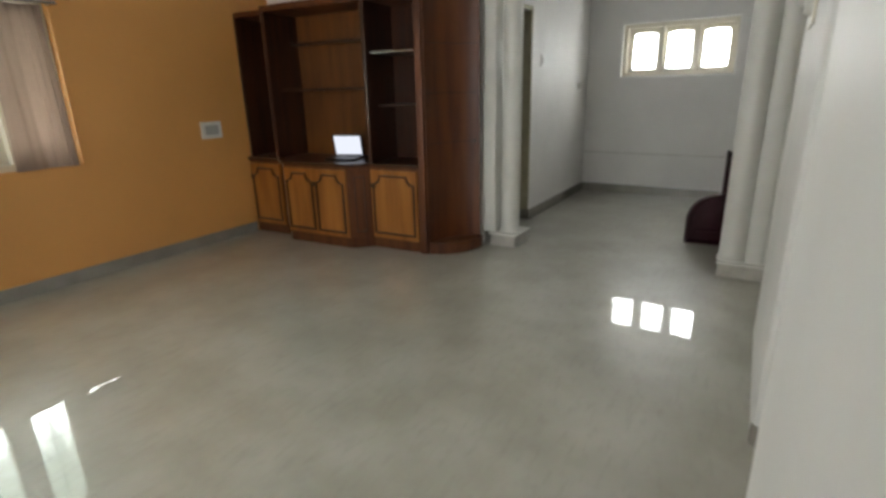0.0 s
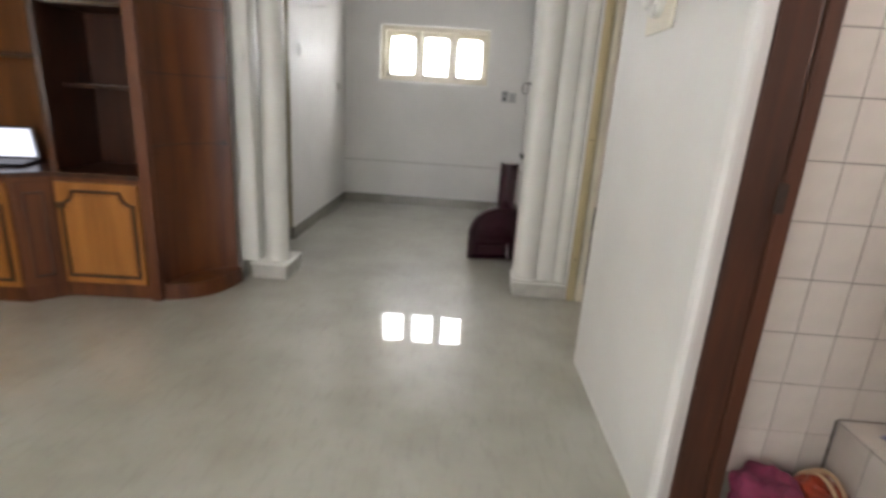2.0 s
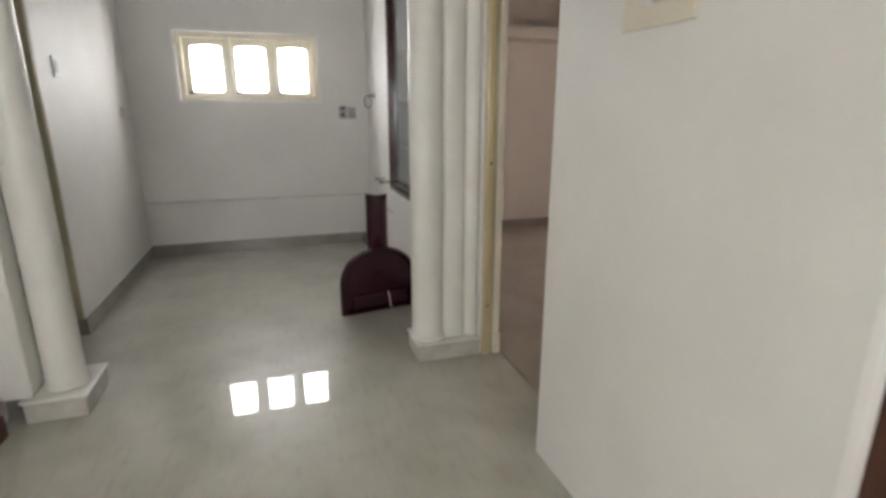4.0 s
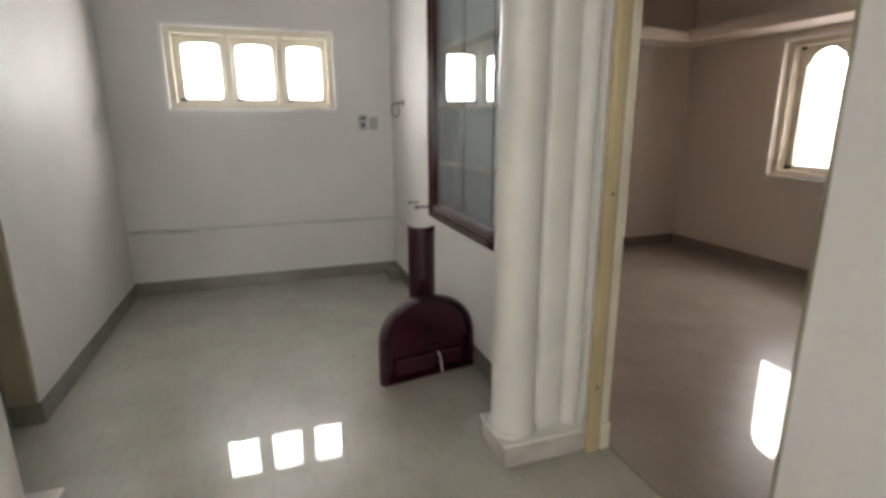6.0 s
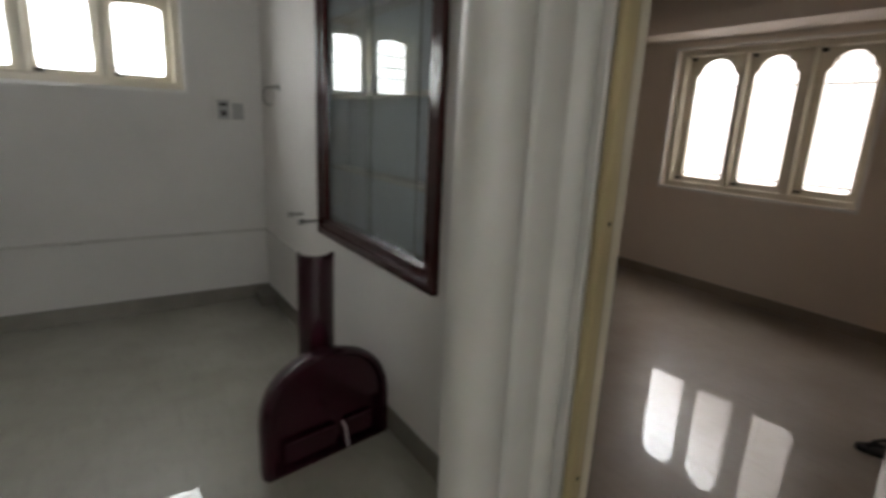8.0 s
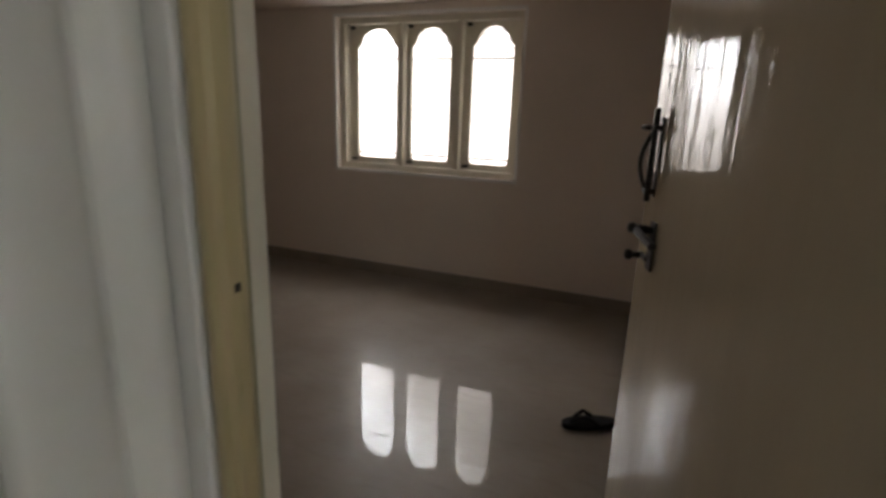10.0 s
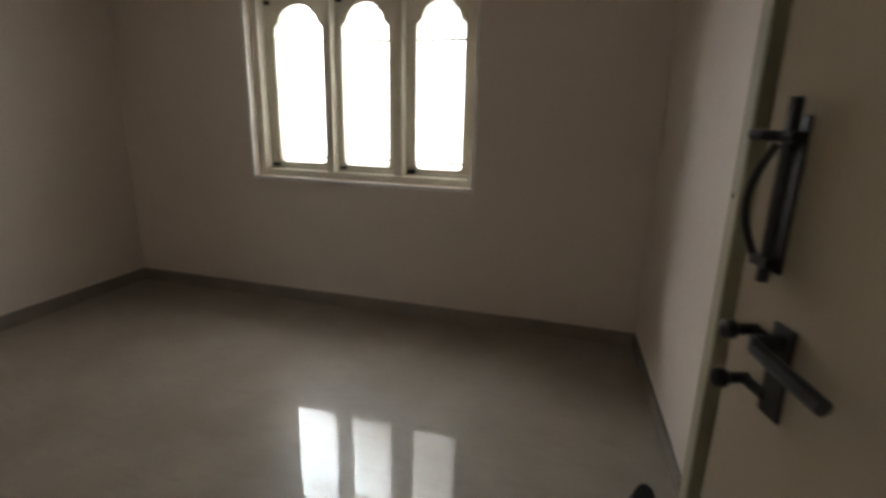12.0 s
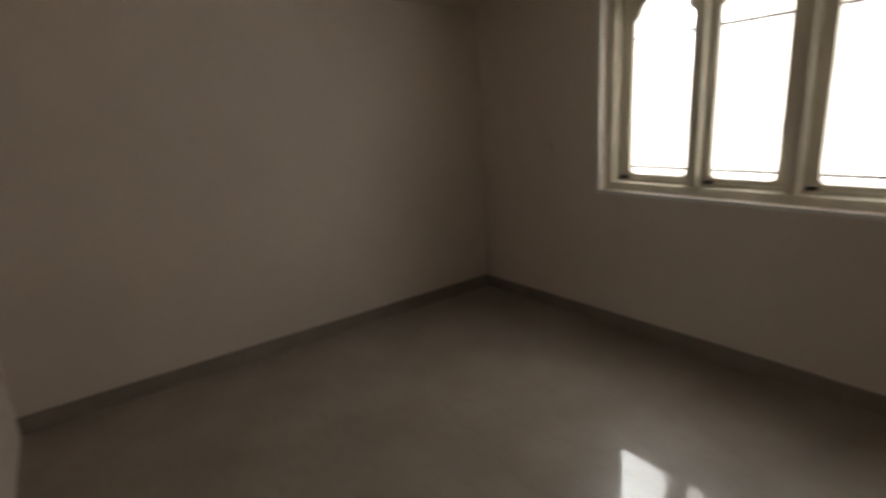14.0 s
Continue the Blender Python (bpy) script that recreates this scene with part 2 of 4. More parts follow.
def prism(bm, outline, z0, z1, m=None):
    """A straight prism over a closed outline in x, y."""
    lo = [bm.verts.new((x, y, z0)) for x, y in outline]
    hi = [bm.verts.new((x, y, z1)) for x, y in outline]
    bm.faces.new(lo), bm.faces.new(hi)
    k = len(outline)
    for i in range(k):
        bm.faces.new((lo[i], lo[(i + 1) % k], hi[(i + 1) % k], hi[i]))
    if m:
        bmesh.ops.transform(bm, matrix=m, verts=lo + hi)
    return bm


def ring(bm, outer, inner, z0, z1, m=None):
    """A flat frame between two outlines of as many points."""
    k = len(outer)
    rows = [[bm.verts.new((x, y, z)) for x, y in o] for o, z in ((outer, z0), (outer, z1), (inner, z1), (inner, z0))]
    for r in range(4):
        a, b = rows[r], rows[(r + 1) % 4]
        for i in range(k):
            bm.faces.new((a[i], a[(i + 1) % k], b[(i + 1) % k], b[i]))
    if m:
        bmesh.ops.transform(bm, matrix=m, verts=[v for row in rows for v in row])
    return bm


def lathe(bm, profile, at=(0, 0, 0), steps=24, arc=(0, 360), m=None):
    """A turned shape from (radius, height) pairs."""
    full = arc[1] - arc[0] >= 360
    n = steps if full else steps + 1
    cols = []
    for i in range(n):
        a = radians(arc[0] + (arc[1] - arc[0]) * i / steps)
        cols.append([bm.verts.new((at[0] + r * math.cos(a), at[1] + r * math.sin(a), at[2] + h)) for r, h in profile])
    for i in range(steps):
        p, q = cols[i], cols[(i + 1) % n]
        for k in range(len(profile) - 1):
            bm.faces.new((p[k], q[k], q[k + 1], p[k + 1]))
    if full:
        bm.faces.new([c[0] for c in cols]), bm.faces.new([c[-1] for c in cols])
    if m:
        bmesh.ops.transform(bm, matrix=m, verts=[v for c in cols for v in c])
    return bm


def rod(bm, points, r, sides=8):
    """A round bar along a run of points."""
    pts = [Vector(p) for p in points]
    rings = []
    for i, p in enumerate(pts):
        d = (pts[min(i + 1, len(pts) - 1)] - pts[max(i - 1, 0)]).normalized()
        u = d.orthogonal().normalized() if abs(d.z) > 0.9 else d.cross(Vector((0, 0, 1))).normalized()
        w = d.cross(u)
        rings.append([bm.verts.new(p + r * (math.cos(6.28319 * k / sides) * u + math.sin(6.28319 * k / sides) * w)) for k in range(sides)])
    for a, b in zip(rings, rings[1:]):
        for k in range(sides):
            bm.faces.new((a[k], a[(k + 1) % sides], b[(k + 1) % sides], b[k]))
    bm.faces.new(rings[0]), bm.faces.new(rings[-1])
    return bm


def wall(name, p, q, thick, mat, label, z0=0.0, z1=H, holes=()):
    """A wall whose face runs from p to q, thick metres to the left of that way; holes: (from, to, low, high) along it."""
    p, q = Vector((*p, 0)), Vector((*q, 0))
    d = (q - p).normalized()
    nrm = Vector((-d.y, d.x, 0)) * thick
    us = sorted({0.0, (q - p).length, *(u for h in holes for u in h[:2])})
    zs = sorted({z0, z1, *(z for h in holes for z in h[2:])})
    full = {(i, k) for i in range(len(us) - 1) for k in range(len(zs) - 1)
            if not any(h[0] <= us[i] < h[1] and h[2] <= zs[k] < h[3] for h in holes)}
    bm = bmesh.new()
    cache = {}

    def v(i, k, s):
        if (i, k, s) not in cache:
            cache[i, k, s] = bm.verts.new(p + d * us[i] + nrm * s + Vector((0, 0, zs[k])))
        return cache[i, k, s]
    for i, k in full:
        bm.faces.new((v(i, k, 0), v(i + 1, k, 0), v(i + 1, k + 1, 0), v(i, k + 1, 0)))
        bm.faces.new((v(i, k, 1), v(i, k + 1, 1), v(i + 1, k + 1, 1), v(i + 1, k, 1)))
        for di, dk, a, b in ((-1, 0, (i, k), (i, k + 1)), (1, 0, (i + 1, k), (i + 1, k + 1)), (0, -1, (i, k), (i + 1, k)), (0, 1, (i, k + 1), (i + 1, k + 1))):
            if (i + di, k + dk) not in full:
                bm.faces.new((v(*a, 0), v(*b, 0), v(*b, 1), v(*a, 1)))
    return structure(name, bm, mat, label, "wall")


def skirting(name, p, q, h=0.107, t=0.012, mat=None):
    """A stone skirting on the right-hand side of the way from p to q."""
    p, q = Vector((*p, 0)), Vector((*q, 0))
    d = (q - p).normalized()
    m = Matrix.Translation(p) @ Matrix.Rotation(math.atan2(d.y, d.x), 4, "Z")
    return structure(name, block((0, -t, 0.001), ((q - p).length, 0, h), 0.003, m), mat or SKIRT, "grey polished stone skirting along the wall", "skirting")


# ---- floor and ceiling ----
structure("floor", block((-4.6, -5.2, -0.15), (0.48, 3.4, 0)), FLOOR, "polished pale grey-green stone floor, mirror bright", "floor")
FR = 0.018                               # the room lies a little higher
structure("floor_room", block((0.48, -1.6, -0.15), (3.9, 3.4, FR), 0.003), ROOMFLOOR, "polished tan-grey stone floor of the room", "floor")
structure("floor_bathroom", block((0.48, -5.2, -0.15), (3.9, -1.6, 0)), SKIRT, "grey stone bathroom floor", "floor")
structure("ceiling", block((-4.6, -5.2, H), (3.9, 3.4, H + 0.15)), CEIL, "plain whitewashed ceiling", "ceiling")

# ---- walls ----
OR0, OR1 = (-4.165, -4.9), (-4.20, 0.1)   # the ochre wall's foot
OD = (Vector((*OR1, 0)) - Vector((*OR0, 0))).normalized()
OW = (1.10, 2.73, 0.88, 2.03)            # its window, along the wall and up
wall("wall_ochre", OR0, OR1, 0.23, ORANGE, "ochre orange painted wall with a curtained window", holes=[OW])
wall("wall_behind_unit", (-4.3, -0.237), (-1.92, -0.088), 0.14, WHITE, "white painted wall behind the wooden wall unit")
wall("wall_alcove_left", (-1.89, 1.0), (-1.89, 2.86), 0.12, WHITE, "white painted side wall of the alcove")
AW = (0.523, 1.766, 1.459, 2.058)         # alcove window, from x = -2
wall("wall_alcove_back", (-2.0, 2.868), (0.40, 2.868), 0.23, WHITE, "white painted back wall with a high three-pane window", holes=[AW])
CAB = (0.559, 1.710, 0.738, 2.30)        # glazed wall cabinet: y and z
wall("wall_alcove_right", (0.40, 0.20), (0.40, 2.868), 0.16, WHITE, "white painted partition wall with a recessed cabinet",
     holes=[(CAB[0] - 0.20, CAB[1] - 0.20, CAB[2], CAB[3])])
wall("wall_partition_room", (0.515, 0.20), (0.515, 2.97), 0.115, ROOMWALL, "cream painted partition wall of the room")
structure("wall_jut", prism(bmesh.new(), [(0.262, -0.885), (0.281, -1.965), (0.287, -1.982), (0.300, -1.988), (0.314, -1.984), (0.356, -1.955), (0.50, -1.945), (0.50, -0.885)], 0, H), WHITE, "white painted wall between two doorways", "wall")
wall("wall_hall_east", (0.50, -4.95), (0.50, -2.88), 0.255, WHITE, "white painted wall beside the bathroom doorway")
wall("wall_over_bathroom_door", (0.50, -2.88), (0.50, -1.945), 0.14, WHITE, "white painted wall above the bathroom doorway", z0=2.08)
wall("wall_over_room_door", (0.50, -0.885), (0.50, 0.20), 0.14, WHITE, "white painted wall above the room doorway", z0=2.12)
wall("wall_hall_south", (0.50, -4.9), (-4.3, -4.9), -0.2, WHITE, "plain white wall closing the hall", holes=[(1.2, 3.0, 0.9, 2.1)])
RW = (0.420, 1.914, 0.872, 2.02)         # room window: y and z
wall("wall_room_window", (3.52, 3.1), (3.52, -1.8), 0.23, ROOMWALL, "cream painted wall with a three-light window",
     holes=[(3.1 - RW[1], 3.1 - RW[0], RW[2], RW[3])])
wall("wall_room_left", (0.40, 2.972), (3.52, 2.972), 0.2, ROOMWALL, "cream painted room wall")
RR0, RR1 = (0.50, -0.79), (3.52, -0.585)
wall("wall_room_right", RR1, RR0, 0.16, ROOMWALL, "cream painted room wall with a dark doorway", holes=[(1.33, 2.10, 0.0, 2.05)])
wall("wall_passage_far", (-3.4, 3.0), (-1.9, 3.0), 0.15, WHITE, "plain wall closing the side room")
wall("wall_passage_side", (-3.4, 0.0), (-3.4, 3.0), 0.15, WHITE, "plain wall closing the side room")

# skirtings
skirting("baseboard_ochre", OR0, (-4.196, -0.69), 0.10)
skirting("baseboard_alcove_left", (-1.89, 1.0), (-1.89, 2.868))
skirting("baseboard_stub_end", (-2.01, 1.0), (-1.878, 1.0))
skirting("baseboard_alcove_back", (-1.89, 2.868), (0.24, 2.868))
skirting("baseboard_alcove_right", (0.24, 2.868), (0.24, 0.24))
skirting("baseboard_room_window", (3.52, 2.972), (3.52, -0.585), mat=ROOMSKIRT)
skirting("baseboard_room_left", (0.515, 2.972), (3.52, 2.972), mat=ROOMSKIRT)
skirting("baseboard_room_right", RR1, (2.27, -0.670), mat=ROOMSKIRT)


structure("baseboard_jut_end", prism(bmesh.new(), [(0.276, -1.97), (0.281, -1.989), (0.300, -1.999), (0.318, -1.993), (0.354, -1.972), (0.350, -1.957), (0.29, -1.97)], 0.001, 0.085), SKIRT, "grey stone skirting on the wall end", "skirting")


# ---- windows ----
def arch(w, h, rise, k=8, shoulder=0.0, foot=0.0):
    """The outline of a pane: straight sides, rounded foot, a flat arch with small shoulders."""
    pts = []
    if foot:
        for i in range(5):
            a = radians(180 + 90 * i / 4)
            pts.append((-w / 2 + foot + foot * math.cos(a), foot + foot * math.sin(a)))
        for i in range(5):
            a = radians(270 + 90 * i / 4)
            pts.append((w / 2 - foot + foot * math.cos(a), foot + foot * math.sin(a)))
    else:
        pts += [(-w / 2, 0), (w / 2, 0)]
    pts.append((w / 2, h - rise - shoulder))
    s = w / 2 - shoulder
    for i in range(k + 1):
        a = math.pi * i / k
        pts.append((s * math.cos(a), h - rise + rise * math.sin(a)))
    pts.append((-w / 2, h - rise - shoulder))
    return pts


def square_round(outline, x0, x1, y0, y1):
    """Points on a rectangle that go with those of an outline inside it."""
    cx, cy = (x0 + x1) / 2, (y0 + y1) / 2
    out = []
    for x, y in outline:
        dx, dy = x - cx, y - cy
        f = min((x1 - cx) / abs(dx) if abs(dx) > 1e-6 else 9e9, (y1 - cy) / abs(dy) if abs(dy) > 1e-6 else 9e9)
        out.append((cx + dx * f, cy + dy * f))
    for corner in ((x0, y0), (x1, y0), (x1, y1), (x0, y1)):      # the rectangle keeps its corners
        k = min(range(len(out)), key=lambda i: math.dist(out[i], corner))
        out[k] = corner
    return out


def window(name, m, width, low, high, panes, pane_low, pane_high, rise, shoulder, foot, label, bars, uprights=6):
    """A painted wooden window. In its own frame x runs along the wall, y up, z towards the inside."""
    top = tagged(part(name, ring(bmesh.new(), [(0, low), (width, low), (width, high), (0, high)],
                                 [(0.045, low + 0.045), (width - 0.045, low + 0.045), (width - 0.045, high - 0.045), (0.045, high - 0.045)], -0.082, 0.045, m), CREAM),
                 label, "window", kind="structure")
    for (a, b), (c, d) in zip(panes, panes[1:]):
        x = (b + c) / 2
        part("mullion", block((x - 0.026, low + 0.045, -0.080), (x + 0.026, high - 0.045, 0.034), 0.006, m), CREAM, top)
    edges = [0.045] + [(b + c) / 2 for (a, b), (c, d) in zip(panes, panes[1:])] + [width - 0.045]
    for i, (a, b) in enumerate(panes):
        x0 = edges[i] + (0.026 if i else 0.0) - 0.001
        x1 = edges[i + 1] - (0.026 if i < len(panes) - 1 else 0.0) + 0.001
        inner = [(x + (a + b) / 2, y + pane_low) for x, y in arch(b - a, pane_high - pane_low, rise, 12, shoulder, foot)]
        outer = square_round(inner, x0, x1, low + 0.044, high - 0.044)
        sash = part("sash", ring(bmesh.new(), outer, inner, -0.070, -0.036, m), CREAM, top)
        part("rail", block((x0 + 0.004, low + 0.052, -0.036), (x1 - 0.004, low + 0.066, -0.024), 0.003, m), CREAM, sash)
        part("latch", block((x0 + 0.02, low + 0.062, -0.036), (x0 + 0.065, low + 0.080, -0.010), 0.004, m), DARKMETAL, sash, "small dark window latch")
        if rise > 0.06:
            part("latch", block((x0 + 0.02, high - 0.075, -0.036), (x0 + 0.05, high - 0.052, -0.012), 0.004, m), DARKMETAL, sash, "small dark window latch")
        g = part("pane", block((a - 0.01, pane_low - 0.01, -0.058), (b + 0.01, pane_high + 0.01, -0.054), 0, m), GLASS, sash)
        g.visible_shadow = False
        for z in bars:
            part("grille_bar", rod(bmesh.new(), [m @ Vector((a - 0.03, z, -0.090)), m @ Vector((b + 0.03, z, -0.090))], 0.0075 if rise > 0.06 else 0.005), DARKMETAL, top)
        if rise > 0.04:
            for k in range(1, uprights + 1):
                x = a + (b - a) * k / (uprights + 1)
                part("grille_bar", rod(bmesh.new(), [m @ Vector((x, bars[1], -0.090)), m @ Vector((x, bars[0], -0.090))], 0.0035, 6), DARKMETAL, top)
        if rise > 0.05:
            cx, cz = (a + b) / 2, bars[0] + 0.115
            for rx, rz, a0, a1 in ((0.055, 0.035, 0, 360), (0.12, 0.085, 20, 160), (0.14, 0.10, 200, 250), (0.14, 0.10, 290, 340)):
                pts = [m @ Vector((cx + rx * math.cos(radians(a0 + (a1 - a0) * k / 16)), cz + rz * math.sin(radians(a0 + (a1 - a0) * k / 16)), -0.090)) for k in range(17)]
                part("grille_scroll", rod(bmesh.new(), pts, 0.006, 6), DARKMETAL, top)
    return top


def outside(name, m, size, mat):
    """What is seen through a window: an even bright sky."""
    ob = new(name, bpy.data.meshes.new(name))
    w, h = size
    ob.data.from_pydata([(-w / 2, -h / 2, 0), (w / 2, -h / 2, 0), (w / 2, h / 2, 0), (-w / 2, h / 2, 0)], [], [(0, 1, 2, 3)])
    ob.data.materials.append(mat)
    ob.matrix_basis = m
    return tagged(ob, "white overcast daylight outside the window", "backdrop", kind="structure")


def frame_axes(origin, xdir, zdir):
    x, z = Vector(xdir).normalized(), Vector(zdir).normalized()
    y = z.cross(x)
    return Matrix(((x.x, y.x, z.x, origin[0]), (x.y, y.y, z.y, origin[1]), (x.z, y.z, z.z, origin[2]), (0, 0, 0, 1)))


# alcove window: frame 0.11 m behind the wall's face
AM = frame_axes((-1.477, 2.978, 0), (1, 0, 0), (0, -1, 0))
window("window_1", AM, 1.243, 1.459, 2.058, [(0.102, 0.374), (0.495, 0.768), (0.887, 1.154)], 1.542, 1.958, 0.022, 0.006, 0.022,
       "cream painted three-pane high window, daylight behind", [1.58, 1.665, 1.75, 1.84, 1.92])
outside("backdrop_alcove", frame_axes((-0.85, 3.35, 1.85), (-1, 0, 0), (0, -1, 0)), (2.2, 1.6), glowing("daylight_alcove", *GLOW_ALCOVE))

# room window
RM = frame_axes((3.63, 1.914, 0), (0, -1, 0), (-1, 0, 0))
window("window_2", RM, 1.494, 0.872, 2.02, [(0.112, 0.460), (0.592, 0.911), (1.087, 1.392)], 0.963, 1.944, 0.10, 0.035, 0.03,
       "cream painted three-light window with arched panes and iron grille", [1.73, 0.998])
outside("backdrop_room", frame_axes((5.0, 1.3, 2.0), (0, -1, 0), (-1, 0, 0)), (5.6, 4.6), glowing("daylight_room", *GLOW_ROOM))

# hall window in the ochre wall
HM = Matrix.Translation(Vector((*OR0, 0)) + OD * OW[0] + Vector((-0.12, 0, 0))) @ Matrix.Rotation(math.atan2(OD.y, OD.x), 4, "Z") @ Matrix.Rotation(radians(90), 4, "X")
HW = OW[1] - OW[0]
window("window_3", HM, HW, OW[2], OW[3], [(0.10, 0.35), (0.515, 0.765), (0.93, 1.165), (1.345, 1.585)], 0.955, 1.94, 0.045, 0.02, 0.02,
       "unseen cream painted hall window, added to bring in daylight behind a curtain", [1.90, 0.965, 1.25, 1.56], 1)
outside("backdrop_hall", frame_axes((-4.85, -2.9, 1.6), (0, 1, 0), (1, 0, 0)), (2.6, 2.2), glowing("daylight_hall", *GLOW_HALL, leaves=True))
# unseen window in the south wall, added as a light source for the hall
SM = frame_axes((-0.70, -5.02, 0), (-1, 0, 0), (0, 1, 0))
window("added_south_window", SM, 1.8, 0.9, 2.1, [(0.09, 0.55), (0.68, 1.12), (1.25, 1.71)], 0.99, 2.01, 0.05, 0.02, 0.02,
       "unseen cream painted hall window, added to bring in daylight", [1.75, 1.2])
outside("added_glow_hall_south", frame_axes((-1.6, -5.5, 1.6), (1, 0, 0), (0, 1, 0)), (2.6, 2.2), glowing("added_daylight_south", *ADDED_GLOW_SOUTH))

# ---- room loft slab along two walls ----
loft = bmesh.new()
prism(loft, [(3.52, -0.58), (3.52, 2.972), (0.515, 2.972), (0.515, 2.60), (3.12, 2.60), (3.12, -0.61)], 2.09, 2.20)
structure("loft_slab", loft, ROOMWALL, "cream painted concrete loft slab over the window", "loft")

# ---- columns and door frames between hall, alcove and room ----
structure("wall_end_room_door", block((0.361, 0.012, 0), (0.476, 0.198, H), 0.004), WHITE, "white painted wall end beside the room doorway", "wall")
structure("wall_over_passage", block((-2.01, 0.2, 2.10), (-1.89, 1.0, H)), WHITE, "white painted wall above the side passage", "wall")


def shaft(x, y, r, flat=0.75):
    """A round engaged shaft with a small foot roll and a capital."""
    prof = [(r * 1.0, 0.105), (r * 1.12, 0.11), (r * 1.14, 0.13), (r * 1.02, 0.145), (r, 0.17), (r, 1.2), (r * 0.97, 2.02), (r * 1.05, 2.03), (r * 1.05, 2.05),
            (r * 1.0, 2.06), (r * 1.25, 2.12), (r * 1.3, 2.16), (r * 1.0, 2.165), (r, H - 0.002)]
    return lathe(bmesh.new(), prof, (x, y, 0), 32)


col = thing("entrance_column", (0.18, 0.1, 0), "white painted twin column on a stone plinth beside the doorway", "column")
part("plinth", block((0, 0, 0), (0.362, 0.24, 0.098), 0.006), PLINTH, col, "greyish painted plinth")
part("plinth_cap", block((-0.012, -0.012, 0.098), (0.362, 0.24, 0.113), 0.006), PILLAR, col)
part("round_shaft", shaft(0.080, 0.105, 0.089), PILLAR, col, smooth=True)
flatp = bmesh.new()
prism(flatp, [(0.150, 0.198), (0.150, 0.078), (0.160, 0.074), (0.166, 0.052), (0.176, 0.045), (0.258, 0.045), (0.268, 0.050), (0.278, 0.060), (0.288, 0.060), (0.297, 0.050),
              (0.308, 0.037), (0.322, 0.031), (0.337, 0.031), (0.350, 0.038), (0.3605, 0.052), (0.3605, 0.198)], 0.113, H - 0.002)
part("pilaster", flatp, PILLAR, col, smooth=True)

col2 = thing("alcove_column", (-1.70, 0.1, 0), "white painted pair of slim columns on a stone plinth", "column")
part("plinth", block((-1.83, -0.035, 0), (-1.585, 0.27, 0.10), 0.006), PLINTH, col2, "greyish painted plinth")
part("plinth_cap", block((-1.84, -0.047, 0.10), (-1.572, 0.28, 0.116), 0.006), PILLAR, col2)
part("pilaster", block((-1.915, -0.02, 0.117), (-1.790, 0.12, H - 0.002), 0.012), PILLAR, col2)
part("round_shaft", shaft(-1.694, 0.10, 0.081), PILLAR, col2, smooth=True)


def jamb(name, a, b, mat, parent=None, label=""):
    return part(name, block(a, b, 0.008), mat, parent, label)


df = tagged(part("door_frame_room", block((0.365, -0.029, 0.001), (0.420, 0.008, 2.10), 0.014), YELLOW), "yellowed cream enamelled door frame with a strike hole", "door frame", kind="structure")
jamb("rebate", (0.4205, -0.018, 0.001), (0.434, 0.008, 2.10), OLIVE, df)
jamb("jamb", (0.365, -0.884, 0.001), (0.432, -0.80, 2.10), OLIVE, df)
jamb("rebate", (0.432, -0.884, 0.001), (0.462, -0.815, 2.10), OLIVE, df)
jamb("head", (0.365, -0.856, 2.10), (0.462, 0.008, 2.165), YELLOW, df)
part("strike_plate", block((0.388, -0.0305, 1.088), (0.398, -0.027, 1.100), 0.001), DARKMETAL, df, "small dark strike hole")
part("lower_strike", block((0.388, -0.0305, 0.30), (0.398, -0.027, 0.312), 0.001), DARKMETAL, df, "small dark strike hole")
arr = tagged(part("trim_room_door", block((0.4345, -0.012, 0.125), (0.474, 0.011, 2.12), 0.006), CREAM), "cream painted door surround", "trim", kind="structure")
part("foot_block", block((0.4345, -0.020, 0.001), (0.480, 0.011, 0.125), 0.006), CREAM, arr)

pf = tagged(part("door_frame_passage", block((-2.012, 0.975, 0.108), (-1.893, 0.999, 2.10), 0.006), OLIVE), "olive grey enamelled frame of the side passage", "door frame", kind="structure")
jamb("head", (-2.012, 0.21, 2.06), (-1.893, 0.975, 2.10), OLIVE, pf)

bf = tagged(part("door_frame_bathroom", block((0.352, -1.964, 0.001), (0.455, -1.941, 2.07), 0.006), FRAMEWOOD), "dark brown wooden bathroom door frame", "door frame", kind="structure")
jamb("stop", (0.464, -1.960, 0.001), (0.512, -1.938, 2.07), FRAMEWOOD, bf)
jamb("jamb", (0.357, -2.875, 0.001), (0.465, -2.825, 2.07), FRAMEWOOD, bf)
jamb("stop", (0.465, -2.875, 0.001), (0.53, -2.84, 2.07), FRAMEWOOD, bf)
jamb("head", (0.357, -2.825, 2.02), (0.53, -1.968, 2.07), FRAMEWOOD, bf)
# groove bottom in darker wood than the frame, standing in for its shade
part("groove_shade", block((0.4545, -1.952, 0.001), (0.4645, -1.941, 2.07)), DARKWOOD, bf)
part("hinge", block((0.450, -1.972, 1.05), (0.476, -1.956, 1.13), 0.003), RUST, bf, "dark butt hinge")
part("hinge", block((0.450, -1.972, 1.72), (0.476, -1.956, 1.80), 0.003), RUST, bf, "dark butt hinge")


